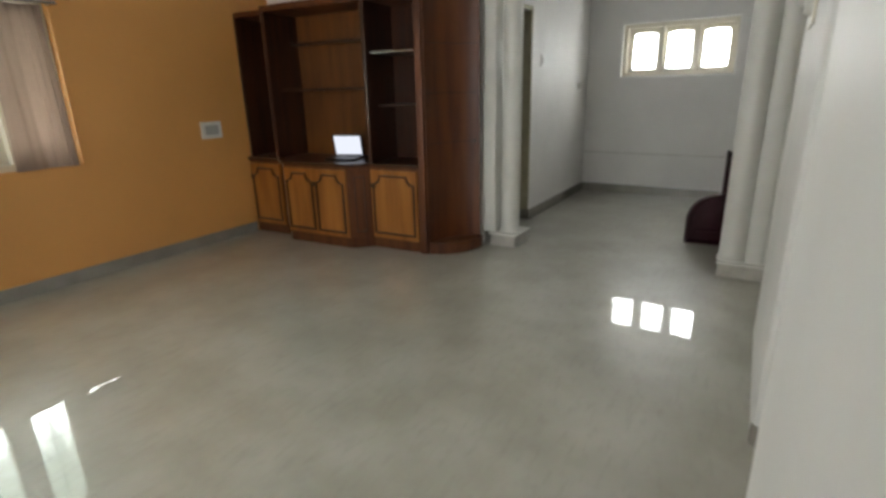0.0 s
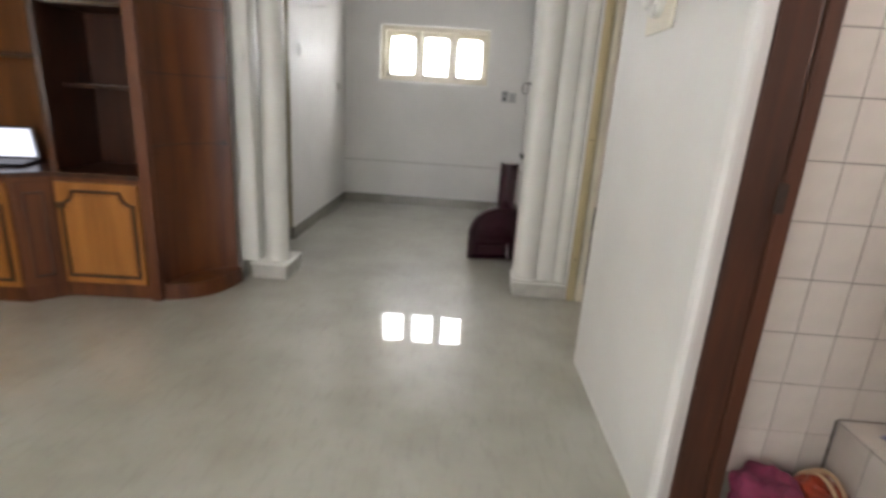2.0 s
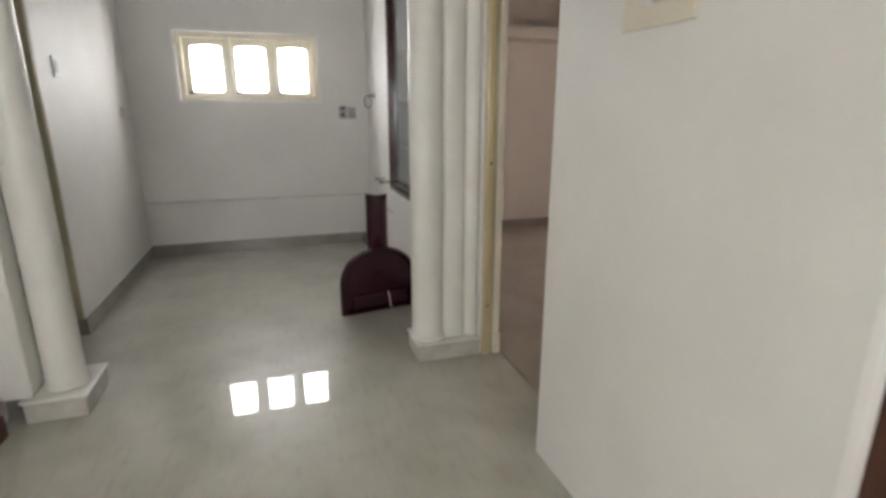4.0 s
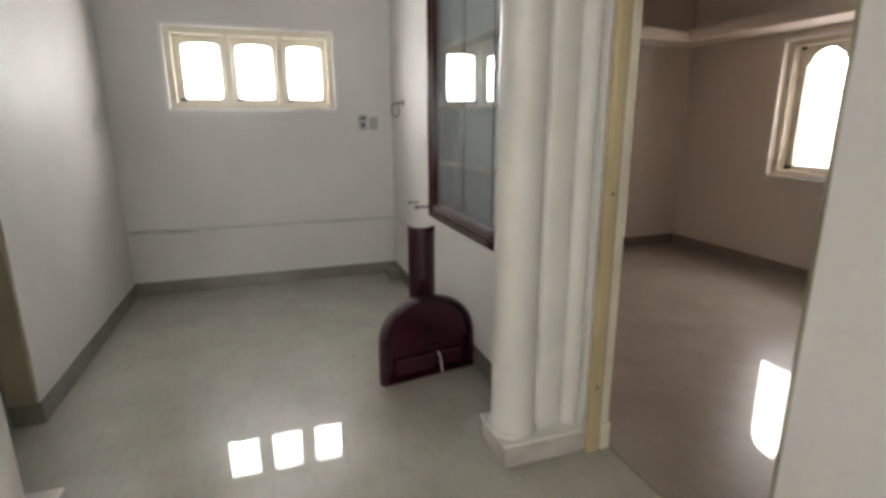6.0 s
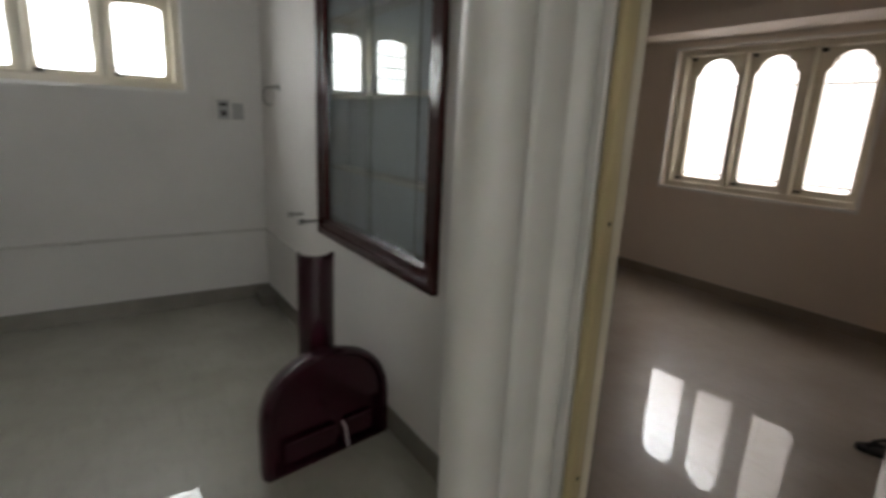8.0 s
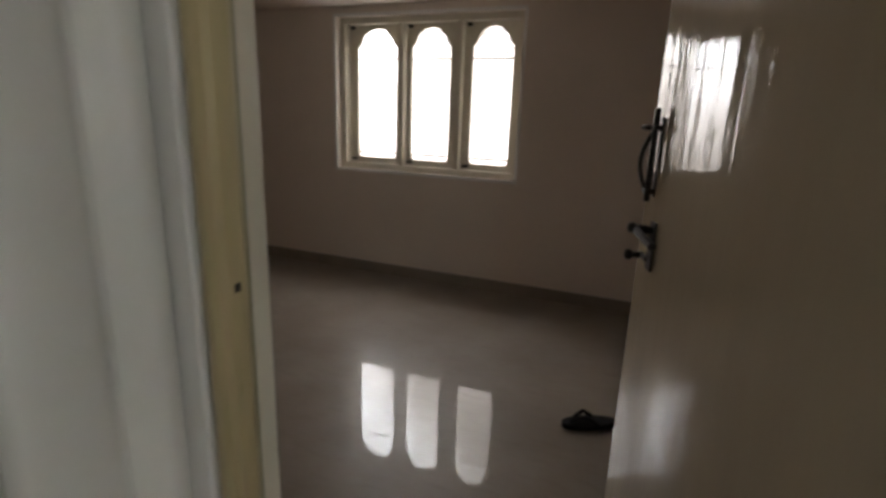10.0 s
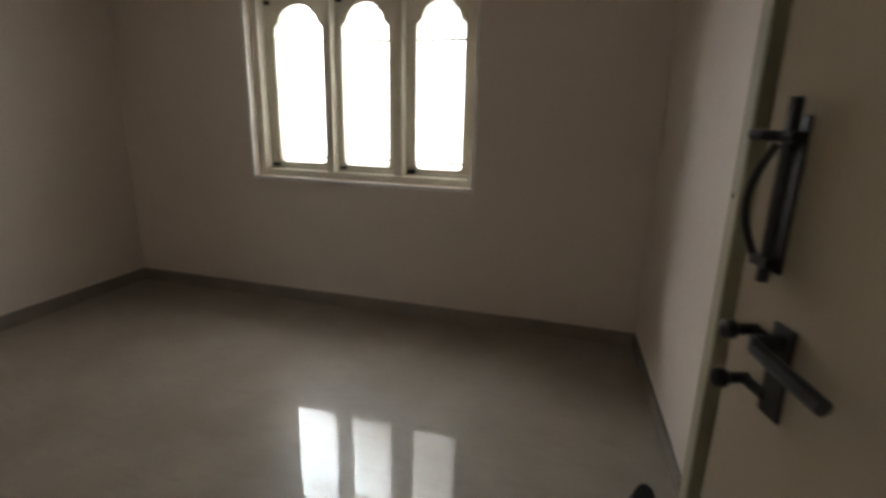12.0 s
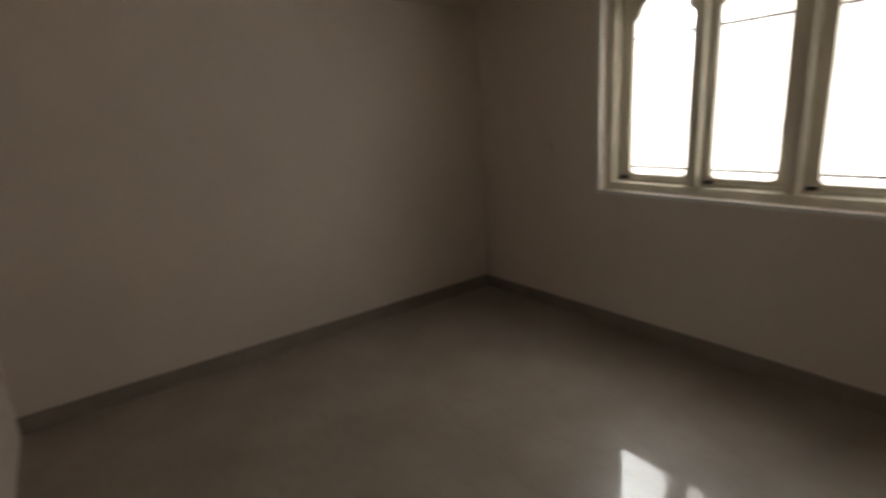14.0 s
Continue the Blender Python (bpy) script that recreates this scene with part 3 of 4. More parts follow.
# ---- the room's open door ----
def door_leaf(m, w=0.955, h=2.06):
    d = thing("door_1", m.translation, "cream gloss painted flush door, standing open against the wall", "door")
    d["kind"] = "structure"
    part("leaf", block((0, -0.036, 0.028), (w, 0, h), 0.004, m), DOORPAINT, d)
    x = w - 0.070
    bolt = part("pull_bolt", block((x - 0.010, 0.001, 1.135), (x + 0.010, 0.005, 1.33), 0.002, m), DARKMETAL, d, "dark bronze tower bolt")
    part("rod", rod(bmesh.new(), [m @ Vector((x, 0.018, z)) for z in (1.125, 1.2, 1.3, 1.350)], 0.008), DARKMETAL, bolt)
    part("crossbar", rod(bmesh.new(), [m @ Vector((x + a, 0.02 + 0.012 * (a > 0.02), 1.305)) for a in (-0.015, 0.01, 0.025, 0.05)], 0.007), DARKMETAL, bolt)
    part("pull", rod(bmesh.new(), [m @ Vector((x + 0.026 + 0.010 * math.sin(math.pi * k / 12), 0.014 + 0.020 * math.sin(math.pi * k / 12), 1.145 + 0.15 * k / 12)) for k in range(13)], 0.0055), DARKMETAL, bolt)
    for z in (1.15, 1.305):
        part("keeper", block((x - 0.012, 0.005, z - 0.007), (x + 0.024, 0.026, z + 0.007), 0.003, m), DARKMETAL, bolt)
    x = w - 0.110
    lever = part("lock_plate", block((x - 0.020, 0.001, 0.955), (x + 0.020, 0.007, 1.08), 0.003, m), DARKMETAL, d, "dark bronze lever lock")
    part("lever", rod(bmesh.new(), [m @ Vector(p) for p in ((x, 0.007, 1.058), (x, 0.040, 1.058), (x - 0.012, 0.046, 1.057), (x - 0.07, 0.047, 1.052), (x - 0.125, 0.044, 1.045))], 0.010), DARKMETAL, lever)
    for z in (1.052, 0.980):
        part("knob", lathe(bmesh.new(), [(0.008, 0), (0.008, 0.028), (0.014, 0.034), (0.013, 0.046), (0.004, 0.05)], (0, 0, 0), 14, m=m @ Matrix.Translation((x + 0.055, 0.001, z)) @ Matrix.Rotation(radians(-90), 4, "X")), DARKMETAL, lever, smooth=True)
        part("knob_arm", block((x + 0.01, 0.002, z - 0.007), (x + 0.06, 0.012, z + 0.007), 0.003, m), DARKMETAL, lever)
    for z in (0.25, 1.0, 1.85):
        part("hinge", rod(bmesh.new(), [m @ Vector((-0.004, 0.004, z - 0.05)), m @ Vector((-0.004, 0.004, z + 0.05))], 0.007), OLIVE, d)
    return d


door_leaf(pose(0.462, -0.785, 0, 0, 0, 18.1))


# ---- black slippers on the room floor ----
def slipper(m):
    s = thing("slipper", m.translation, "worn black rubber slipper lying on the stone floor", "slipper", "pair of slippers")
    out = [(0.045 * math.cos(a) * (1.0 + 0.12 * math.sin(a)), 0.125 * math.sin(a)) for a in (6.28319 * k / 28 for k in range(28))]
    part("sole", prism(bmesh.new(), out, 0.001, 0.022, m), RUBBER, s)
    for sx in (-1, 1):
        part("strap", rod(bmesh.new(), [m @ Vector(p) for p in ((0, 0.085, 0.022), (0.012 * sx, 0.06, 0.045), (0.030 * sx, 0.02, 0.055), (0.040 * sx, -0.025, 0.022))], 0.008), RUBBER, s)
    return s


slipper(pose(2.01, -0.38, FR, 0, 0, 30))
slipper(pose(2.175, -0.54, FR, 0, 0, 82))


# ---- electrical fittings ----
def plate(name, m, w, h, label, switches, socket=False, mat=PLASTIC, rocker=GREYPLASTIC):
    """A wall plate. x along the wall, y up, z out of it."""
    p = thing(name, m.translation, label, "switch plate")
    part("back_box", block((-w / 2, -h / 2, 0.0005), (w / 2, h / 2, 0.012), 0.003, m), mat, p)
    n = switches + (1 if socket else 0)
    cell = (w - 0.03) / max(1, n)
    for i in range(switches):
        x = -w / 2 + 0.015 + cell * (i + 0.5)
        part("rocker", block((x - cell * 0.38, -h * 0.28, 0.012), (x + cell * 0.38, h * 0.28, 0.018), 0.002, m), rocker, p)
    if socket:
        x = w / 2 - 0.015 - cell * 0.5
        f = part("socket", block((x - cell * 0.4, -h * 0.33, 0.012), (x + cell * 0.4, h * 0.33, 0.016), 0.002, m), PLASTIC, p)
        for dx, dy in ((-0.008, -0.008), (0.008, -0.008), (0, 0.010)):
            part("pin_hole", block((x + dx - 0.003, dy - 0.003, 0.0162), (x + dx + 0.003, dy + 0.003, 0.0170), 0, m), BLACK, f)
    return p


def on_wall(x, y, z, way):
    """The pose of a plate on a wall that faces that way."""
    n = Vector((*way, 0))
    return frame_axes((x, y, z), Vector((0, 0, 1)).cross(n), n)


plate("switch_plate", on_wall(-4.187, -1.06, 1.05, (1, 0)), 0.21, 0.15, "white switch plate with grey centre on the ochre wall", 1, False)
ab = thing("switch_box", (0.03, 2.868, 1.35), "white two-module switch box on the alcove wall", "switch box")
bm_ = on_wall(0.03, 2.868, 1.352, (0, -1))
part("back_box", block((-0.098, -0.08, 0.0005), (0.098, 0.08, 0.02), 0.004, bm_), PLASTIC, ab)
part("module", block((-0.082, -0.062, 0.02), (-0.008, 0.062, 0.028), 0.003, bm_), GREYPLASTIC, ab, "grey meter module")
part("window_slot", block((-0.07, 0.025, 0.0285), (-0.02, 0.042, 0.031), 0.001, bm_), BLACK, ab, "dark slot")
part("socket_hole", block((-0.06, -0.04, 0.0285), (-0.032, -0.005, 0.031), 0.004, bm_), BLACK, ab, "dark socket hole")
part("module", block((0.008, -0.062, 0.02), (0.082, 0.045, 0.026), 0.003, bm_), GREYPLASTIC, ab, "grey blank module")
plate("switch_plate", on_wall(-1.89, 1.258, 1.615, (1, 0)), 0.09, 0.12, "small white switch plate on the alcove side wall", 2, rocker=PLASTIC)
sb = thing("junction_box", (-1.89, 2.53, 1.35), "small white junction box near the alcove corner", "junction box")
part("body", block((-1.889, 2.485, 1.31), (-1.845, 2.575, 1.39), 0.006), PLASTIC, sb)
part("lid", block((-1.845, 2.492, 1.317), (-1.839, 2.568, 1.383), 0.003), PLASTIC, sb)
fr = thing("fan_regulator", (0.269, -1.36, 1.655), "white rotary fan regulator on a cream plate", "fan regulator")
fm = on_wall(0.2688, -1.36, 1.655, (-1, -0.0176))
part("plate", block((-0.128, -0.095, 0.0005), (0.128, 0.12, 0.010), 0.003, fm), CREAM, fr, "cream back plate")
part("housing", lathe(bmesh.new(), [(0.058, 0.010), (0.058, 0.03), (0.05, 0.038), (0.03, 0.040)], (-0.01, 0.01, 0), 28, m=fm), PLASTIC, fr, smooth=True)
part("dial", lathe(bmesh.new(), [(0.030, 0.040), (0.030, 0.06), (0.022, 0.066), (0.001, 0.067)], (-0.01, 0.01, 0), 24, m=fm), PLASTIC, fr, smooth=True)
for k in range(4):
    part("vent", block((0.02 + 0.0 * k, -0.045 + 0.010 * k, 0.0385), (0.045, -0.041 + 0.010 * k, 0.041), 0, fm), GREYPLASTIC, fr, "grey vent slot")
plate("socket_plate", on_wall(3.52, 2.31, 1.11, (-1, 0)), 0.085, 0.085, "small cream wall plate beside the room window", 1, mat=ROOMWALL, rocker=ROOMWALL)

# ---- alcove fittings ----
tr = bmesh.new()
box(tr, (-1.885, 2.846, 0.510), (0.238, 2.8675, 0.528), 0.003)
box(tr, (0.225, 1.72, 0.510), (0.2395, 2.851, 0.526), 0.003)
structure("trim_alcove_line", tr, material("grey_white_trim_paint", (0.65, 0.635, 0.60), 0.5, vary=0.08, scale=6, bump=0.1, grain=40), "thin plaster line along the alcove wall", "trim")
tp = thing("wall_tap", (0.24, 2.44, 1.50), "dull chrome wall tap hook high on the white wall", "tap")
part("flange", lathe(bmesh.new(), [(0.028, 0), (0.026, 0.006), (0.012, 0.012), (0.012, 0.05)], m=Matrix.Translation((0.239, 2.44, 1.50)) @ Matrix.Rotation(radians(-90), 4, "Y"), steps=18), CHROME, tp, smooth=True)
part("ring", rod(bmesh.new(), [(0.18 + 0.035 * math.sin(a), 2.47 + 0.045 * math.sin(a) * 0.4, 1.445 + 0.055 * math.cos(a)) for a in (6.28319 * k / 20 for k in range(21))], 0.006), CHROME, tp)
for y, x in ((2.03, 0.16), (1.80, 0.15)):
    pp = thing("pipe_stub", (0.24, y, 0.77), "short dull chrome pipe stub out of the wall", "pipe", "pipe stubs")
    part("pipe", rod(bmesh.new(), [(0.239, y, 0.775), (x, y, 0.775)], 0.011, 12), CHROME, pp)
    part("nut", rod(bmesh.new(), [(x + 0.02, y, 0.775), (x - 0.012, y, 0.775)], 0.018, 6), CHROME, pp)
structure("pipe_boxing", block((0.13, 2.64, 0.001), (0.235, 2.86, 0.085), 0.008), SKIRT, "low grey stone pipe boxing in the alcove corner", "boxing")

# recessed glazed cabinet
gc = thing("glazed_wall_cabinet", (0.24, 1.13, CAB[2]), "recessed wall cabinet with maroon frame and sliding glass doors", "cabinet")
y0, y1, z0, z1 = CAB
fo = [(y0 - 0.005, z0 - 0.005), (y1 + 0.005, z0 - 0.005), (y1 + 0.005, z1 + 0.005), (y0 - 0.005, z1 + 0.005)]
fi = [(y0 + 0.075, z0 + 0.075), (y1 - 0.075, z0 + 0.075), (y1 - 0.075, z1 - 0.075), (y0 + 0.075, z1 - 0.075)]
fmid = [(y0 + 0.03, z0 + 0.03), (y1 - 0.03, z0 + 0.03), (y1 - 0.03, z1 - 0.03), (y0 + 0.03, z1 - 0.03)]
GX = Matrix(((0, 0, 1, 0.0), (1, 0, 0, 0.0), (0, 1, 0, 0.0), (0, 0, 0, 1)))
part("outer_frame", ring(bmesh.new(), fo, fmid, 0.214, 0.243, GX), MAROONFRAME, gc)
part("inner_frame", ring(bmesh.new(), fmid, fi, 0.224, 0.262, GX), MAROONFRAME, gc)
part("track", block((0.246, y0 + 0.075, z0 + 0.075), (0.285, y1 - 0.075, z0 + 0.088)), CHROME, gc, "metal sliding track")
part("lining", ring(bmesh.new(), [(y0 + 0.002, z0 + 0.002), (y1 - 0.002, z0 + 0.002), (y1 - 0.002, z1 - 0.002), (y0 + 0.002, z1 - 0.002)],
                    [(y0 + 0.02, z0 + 0.02), (y1 - 0.02, z0 + 0.02), (y1 - 0.02, z1 - 0.02), (y0 + 0.02, z1 - 0.02)], 0.264, 0.396, GX), SHELFBACK, gc)
part("back", block((0.388, y0 + 0.02, z0 + 0.02), (0.396, y1 - 0.02, z1 - 0.02)), SHELFBACK, gc)
for z in (1.085, 1.44, 1.80):
    part("shelf", block((0.292, y0 + 0.021, z - 0.009), (0.387, y1 - 0.021, z + 0.009), 0.002), PLASTIC, gc, "white shelf")
for a, b, x in ((y0 + 0.22, y0 + 0.66, 0.268), (y0 + 0.60, y1 - 0.077, 0.256)):
    tilt = Matrix.Translation((x, (a + b) / 2, 0)) @ Matrix.Rotation(radians(0.55), 4, "Z")
    part("glass_door", block((-0.0025, (a - b) / 2, z0 + 0.09), (0.0025, (b - a) / 2, z1 - 0.077), 0, tilt), GLASS, gc)

# maroon basin standing on its back edge, and its pedestal
bs = thing("wash_basin", (-0.05, 0.86, 0), "maroon glazed ceramic wash basin standing on its back edge", "basin")
BM = pose(-0.048, 0.838, 0.002, 90, 0, 9.4)   # x along its width, y up, z towards the hall
def dee(w, h, k=22, p=2.15):
    pts = [(-w / 2, 0), (w / 2, 0)]
    for i in range(k + 1):
        a = math.pi * i / k
        c, s = math.cos(a), math.sin(a)
        pts.append((w / 2 * math.copysign(abs(c) ** (2 / p), c), h * 0.42 + h * 0.58 * abs(s) ** (2 / p)))
    return pts
o0, o1 = dee(0.562, 0.452), dee(0.542, 0.442)
i0, i1 = [(x * 0.88, 0.012 + y * 0.93) for x, y in o0], [(x * 0.84, 0.016 + y * 0.90) for x, y in o0]
body = bmesh.new()
o2, o3 = [(x * 0.93, y * 0.955) for x, y in o0], [(x * 0.72, y * 0.83) for x, y in o0]
layers = [(o3, -0.19), (o2, -0.11), (o0, -0.045), (o0, -0.02), (o1, 0.0), (i0, 0.0), (i1, -0.045)]
rws = [[body.verts.new(BM @ Vector((x, y, z))) for x, y in o] for o, z in layers]
for a, b in zip(rws, rws[1:]):
    for k in range(len(a)):
        body.faces.new((a[k], a[(k + 1) % len(a)], b[(k + 1) % len(a)], b[k]))
body.faces.new(rws[0]), body.faces.new(rws[-1])
part("bowl", body, MAROON, bs, smooth=True)
upper = [(x, max(y, 0.195)) for x, y in i1 if y > 0.17]
part("upper_panel", prism(bmesh.new(), upper, -0.0445, -0.016, BM), MAROON, bs)
part("lower_panel", block((-0.20, 0.022, -0.044), (0.035, 0.122, -0.018), 0.012, BM), MAROON, bs)
part("lower_panel", block((0.075, 0.022, -0.044), (0.215, 0.122, -0.024), 0.012, BM), MAROON, bs)
part("drain_ring", lathe(bmesh.new(), [(0.018, -0.0155), (0.020, -0.012), (0.028, -0.011), (0.031, -0.0158)], (-0.015, 0.255, 0), 20, m=BM), MAROON, bs)
part("white_strip", rod(bmesh.new(), [BM @ Vector(p) for p in ((0.05, 0.13, -0.01), (0.058, 0.10, 0.004), (0.06, 0.06, 0.006), (0.066, 0.012, 0.012))], 0.0045), GREYPLASTIC, bs, "torn strip of white paper")

pd = thing("basin_pedestal", (-0.03, 1.10, 0), "maroon glazed ceramic half-round basin pedestal", "pedestal")
PM = pose(-0.018, 1.10, 0.001, 0, 0, -20)
arc = [(0.078 * math.cos(a), -0.085 * math.sin(a)) for a in (math.pi * k / 14 for k in range(15))]
inn = [(0.060 * math.cos(a), -0.064 * math.sin(a)) for a in (math.pi * (14 - k) / 14 for k in range(15))]
shell = bmesh.new()
outl = arc + inn
levels = [(0.0, 1.06), (0.05, 1.02), (0.35, 0.97), (0.70, 0.98), (0.782, 1.0), (0.79, 0.985)]
prev = None
for z, s in levels:
    row = [shell.verts.new(PM @ Vector((x * s, y * s, z))) for x, y in outl]
    if prev:
        for k in range(len(row)):
            shell.faces.new((prev[k], prev[(k + 1) % len(row)], row[(k + 1) % len(row)], row[k]))
    else:
        first = row
    prev = row
for row in (first, prev):
    for k in range(14):
        shell.faces.new((row[k], row[k + 1], row[28 - k], row[29 - k]))
part("shell", shell, MAROON, pd, smooth=True)
part("rim", block((-0.07, -0.012, 0.55), (0.07, -0.006, 0.56), 0.002, PM), MAROON, pd)

# ---- hall: switch, curtain ----
cu = thing("curtain", (-4.05, -2.4, 0.9), "grey-brown curtain drawn aside at the hall window", "curtain")
cb = bmesh.new()
N = 60
for half, (ya, yb, zt) in enumerate(((-2.585, -2.245, 1.965),)):
    cols = []
    for i in range(N + 1):
        f = i / N
        y = ya + (yb - ya) * f
        x = -4.145 + 0.022 * math.sin(f * 7.5 + 0.6) + 0.020 * max(0.0, f - 0.62) * math.sin(f * 60) * 2 + 0.005 * math.sin(f * 31 + 1)
        cols.append([cb.verts.new((x + 0.012 * math.sin(5 * z + 9 * f), y + 0.03 * (zt - z) * (f - 0.5), z)) for z in (0.885, 1.1, 1.35, 1.6, 1.8, zt)])
    for a, b in zip(cols, cols[1:]):
        for k in range(5):
            cb.faces.new((a[k], b[k], b[k + 1], a[k + 1]))
cloth = part("cloth", cb, CURTAIN, cu, smooth=True)
cloth.modifiers.new("thickness", "SOLIDIFY").thickness = 0.003
part("rod", rod(bmesh.new(), [(-4.10, -3.85, 1.985), (-4.10, -2.15, 1.985)], 0.012, 12), CHROME, cu, "metal curtain rod")
for y in (-3.8, -2.17):
    part("bracket", block((-4.19, y - 0.012, 1.972), (-4.09, y + 0.012, 1.998), 0.003), CHROME, cu)

# ---- wooden wall unit ----
YB, YF, YM = -0.12, -0.555, -0.680          # back, front of the side cabinets, front of the middle one
ZC = 0.735                                  # underside of the worktop


def panel_outline(w, h, cut):
    """A door panel's outline with scooped upper corners."""
    pts = [(0, 0), (w, 0), (w, h - cut)]
    for k in range(1, 6):
        a = math.pi / 2 * k / 5
        pts.append((w - cut * math.sin(a) * 0.98, h - cut + cut * (1 - math.cos(a))))
    for k in range(5, 0, -1):
        a = math.pi / 2 * k / 5
        pts.append((cut * math.sin(a) * 0.98, h - cut + cut * (1 - math.cos(a))))
    pts.append((0, h - cut))
    return pts


def shrink(pts, w, h, d):
    return [(d + x * (w - 2 * d) / w, d + y * (h - 2 * d) / h) for x, y in pts]


def cupboard_door(m, w, h, parent, mat=GOLDWOOD, split=1, knob=True):
    """A raised-panel door; x along it, y up, z out of it."""
    d = part("door", block((0.002, 0.002, 0), (w - 0.002, h - 0.002, 0.018), 0.003, m), mat, parent, "golden brown door with dark moulding")
    pw = (w - 0.05 - 0.035 * (split - 1)) / split
    for i in range(split):
        at = m @ Matrix.Translation((0.025 + i * (pw + 0.035), 0.04, 0.018))
        ph = h - 0.085
        o = panel_outline(pw, ph, min(0.075, pw * 0.3))
        part("moulding", ring(bmesh.new(), o, shrink(o, pw, ph, 0.016), 0.0005, 0.010, at), DARKWOOD, d, "dark wooden moulding")
        q = shrink(o, pw, ph, 0.03)
        part("raised_panel", prism(bmesh.new(), q, 0.0005, 0.006, at), mat, d)
    if knob:
        x = w / 2 if split > 1 else 0.03
        part("catch", block((x - 0.028, h * 0.74, 0.0185), (x + 0.028, h * 0.74 + 0.04, 0.026), 0.003, m), DARKWOOD, d, "dark wooden finger pull")
    return d


FACE = lambda x, y, z, yaw=0: Matrix.Translation((x, y, z)) @ Matrix.Rotation(radians(yaw), 4, "Z") @ Matrix.Rotation(radians(90), 4, "X")


def base_cabinet(x0, x1, yf, label):
    c = thing("base_cabinet", ((x0 + x1) / 2, yf, 0), label, "cabinet", "base cabinets of the wall unit")
    part("plinth", block((x0, yf + 0.012, 0.001), (x1, YB, 0.085), 0.003), MIDWOOD, c)
    part("body", block((x0, yf + 0.002, 0.085), (x1, YB, ZC), 0.003), MIDWOOD, c)
    return c


c1 = base_cabinet(-4.195, -3.772, YF, "golden brown wooden base cabinet with an arched panel door")
cupboard_door(FACE(-4.18, YF, 0.10), 0.40, 0.61, c1)
c2 = thing("base_cabinet", (-3.26, YM, 0), "projecting golden brown base cabinet with two panel doors and angled sides", "cabinet", "base cabinets of the wall unit")
mid = [(-3.77, YF + 0.01), (-3.615, YM), (-2.88, YM), (-2.735, YF + 0.01), (-2.735, YB), (-3.77, YB)]
part("plinth", prism(bmesh.new(), [(x, y + 0.012) for x, y in mid[:4]] + mid[4:], 0.001, 0.085), MIDWOOD, c2)
part("body", prism(bmesh.new(), mid, 0.085, ZC), MIDWOOD, c2)
cupboard_door(FACE(-3.608, YM - 0.001, 0.10), 0.72, 0.61, c2, split=2)
an = math.degrees(math.atan2(YF + 0.01 - YM, 0.145))
sp = FACE(-2.876, YM - 0.001, 0.10, an)
sw_ = math.hypot(0.145, YF + 0.01 - YM)
part("side_panel", block((0.012, 0.004, 0.0), (sw_ - 0.012, 0.606, 0.010), 0.003, sp), MIDWOOD, c2, "reddish brown angled panel")
so = [(0.05, 0.05), (sw_ - 0.05, 0.05), (sw_ - 0.05, 0.55), (0.05, 0.55)]
part("side_moulding", ring(bmesh.new(), so, [(x + (0.012 if x < 0.1 else -0.012), y + (0.012 if y < 0.3 else -0.012)) for x, y in so], 0.0105, 0.018, sp), DARKWOOD, c2)
c3 = base_cabinet(-2.733, -2.235, YF + 0.01, "golden brown wooden base cabinet with a scooped panel door")
cupboard_door(FACE(-2.722, YF + 0.009, 0.10), 0.475, 0.61, c3)

wt = [(-4.197, YF - 0.02), (-3.785, YF - 0.02), (-3.625, YM - 0.02), (-2.87, YM - 0.02), (-2.725, YF - 0.01), (-2.235, YF - 0.01), (-2.235, YB), (-4.197, YB)]
wtop = tagged(part("worktop", prism(bmesh.new(), wt, ZC + 0.001, ZC + 0.028), DARKWOOD), "dark polished wooden worktop over the base cabinets", "worktop")

us = thing("open_shelving", (-3.2, -0.3, 0.77), "dark wooden open shelving with golden back panels above the worktop", "shelving")
ZT = ZC + 0.029
for x0, x1, yf, zt in ((-4.197, -4.172, -0.53, 2.07), (-3.835, -3.795, -0.545, 2.05), (-2.74, -2.70, -0.545, 2.05)):
    part("upright", block((x0, yf, ZT), (x1, YB, zt), 0.004), DARKWOOD, us)
part("left_top", block((-4.172, -0.54, 2.03), (-3.835, YB, 2.075), 0.004), MIDWOOD, us)
part("crown", block((-3.834, -0.55, 2.051), (-2.235, YB, 2.105), 0.006), MIDWOOD, us)
part("back_panel", block((-4.172, YB - 0.014, ZT), (-3.835, YB - 0.002, 2.03)), MIDWOOD, us)
# middle and right panels carry the shade of their bays in darker wood
part("back_panel", block((-3.795, YB - 0.014, ZT), (-2.74, YB - 0.002, 2.05)), BACKWOOD_SHADED, us, "golden brown back panel, darkened for the shade in its bay")
part("back_panel", block((-2.70, YB - 0.014, ZT), (-2.235, YB - 0.002, 2.05)), DARKWOOD, us, "wooden back panel, darkened for the shade in its bay")
for x0, x1, z, yf in ((-3.795, -2.74, 1.385, -0.42), (-3.795, -2.74, 1.80, -0.26), (-2.70, -2.235, 1.66, -0.50), (-2.70, -2.235, 1.235, -0.40)):
    part("shelf", block((x0 + 0.001, yf, z - 0.011), (x1 - 0.001, YB - 0.015, z + 0.011), 0.003), DARKWOOD, us)
part("glass_shelf_edge", block((-2.699, -0.506, 1.655), (-2.236, -0.5005, 1.666), 0.001), CHROME, us, "bright metal shelf edge")

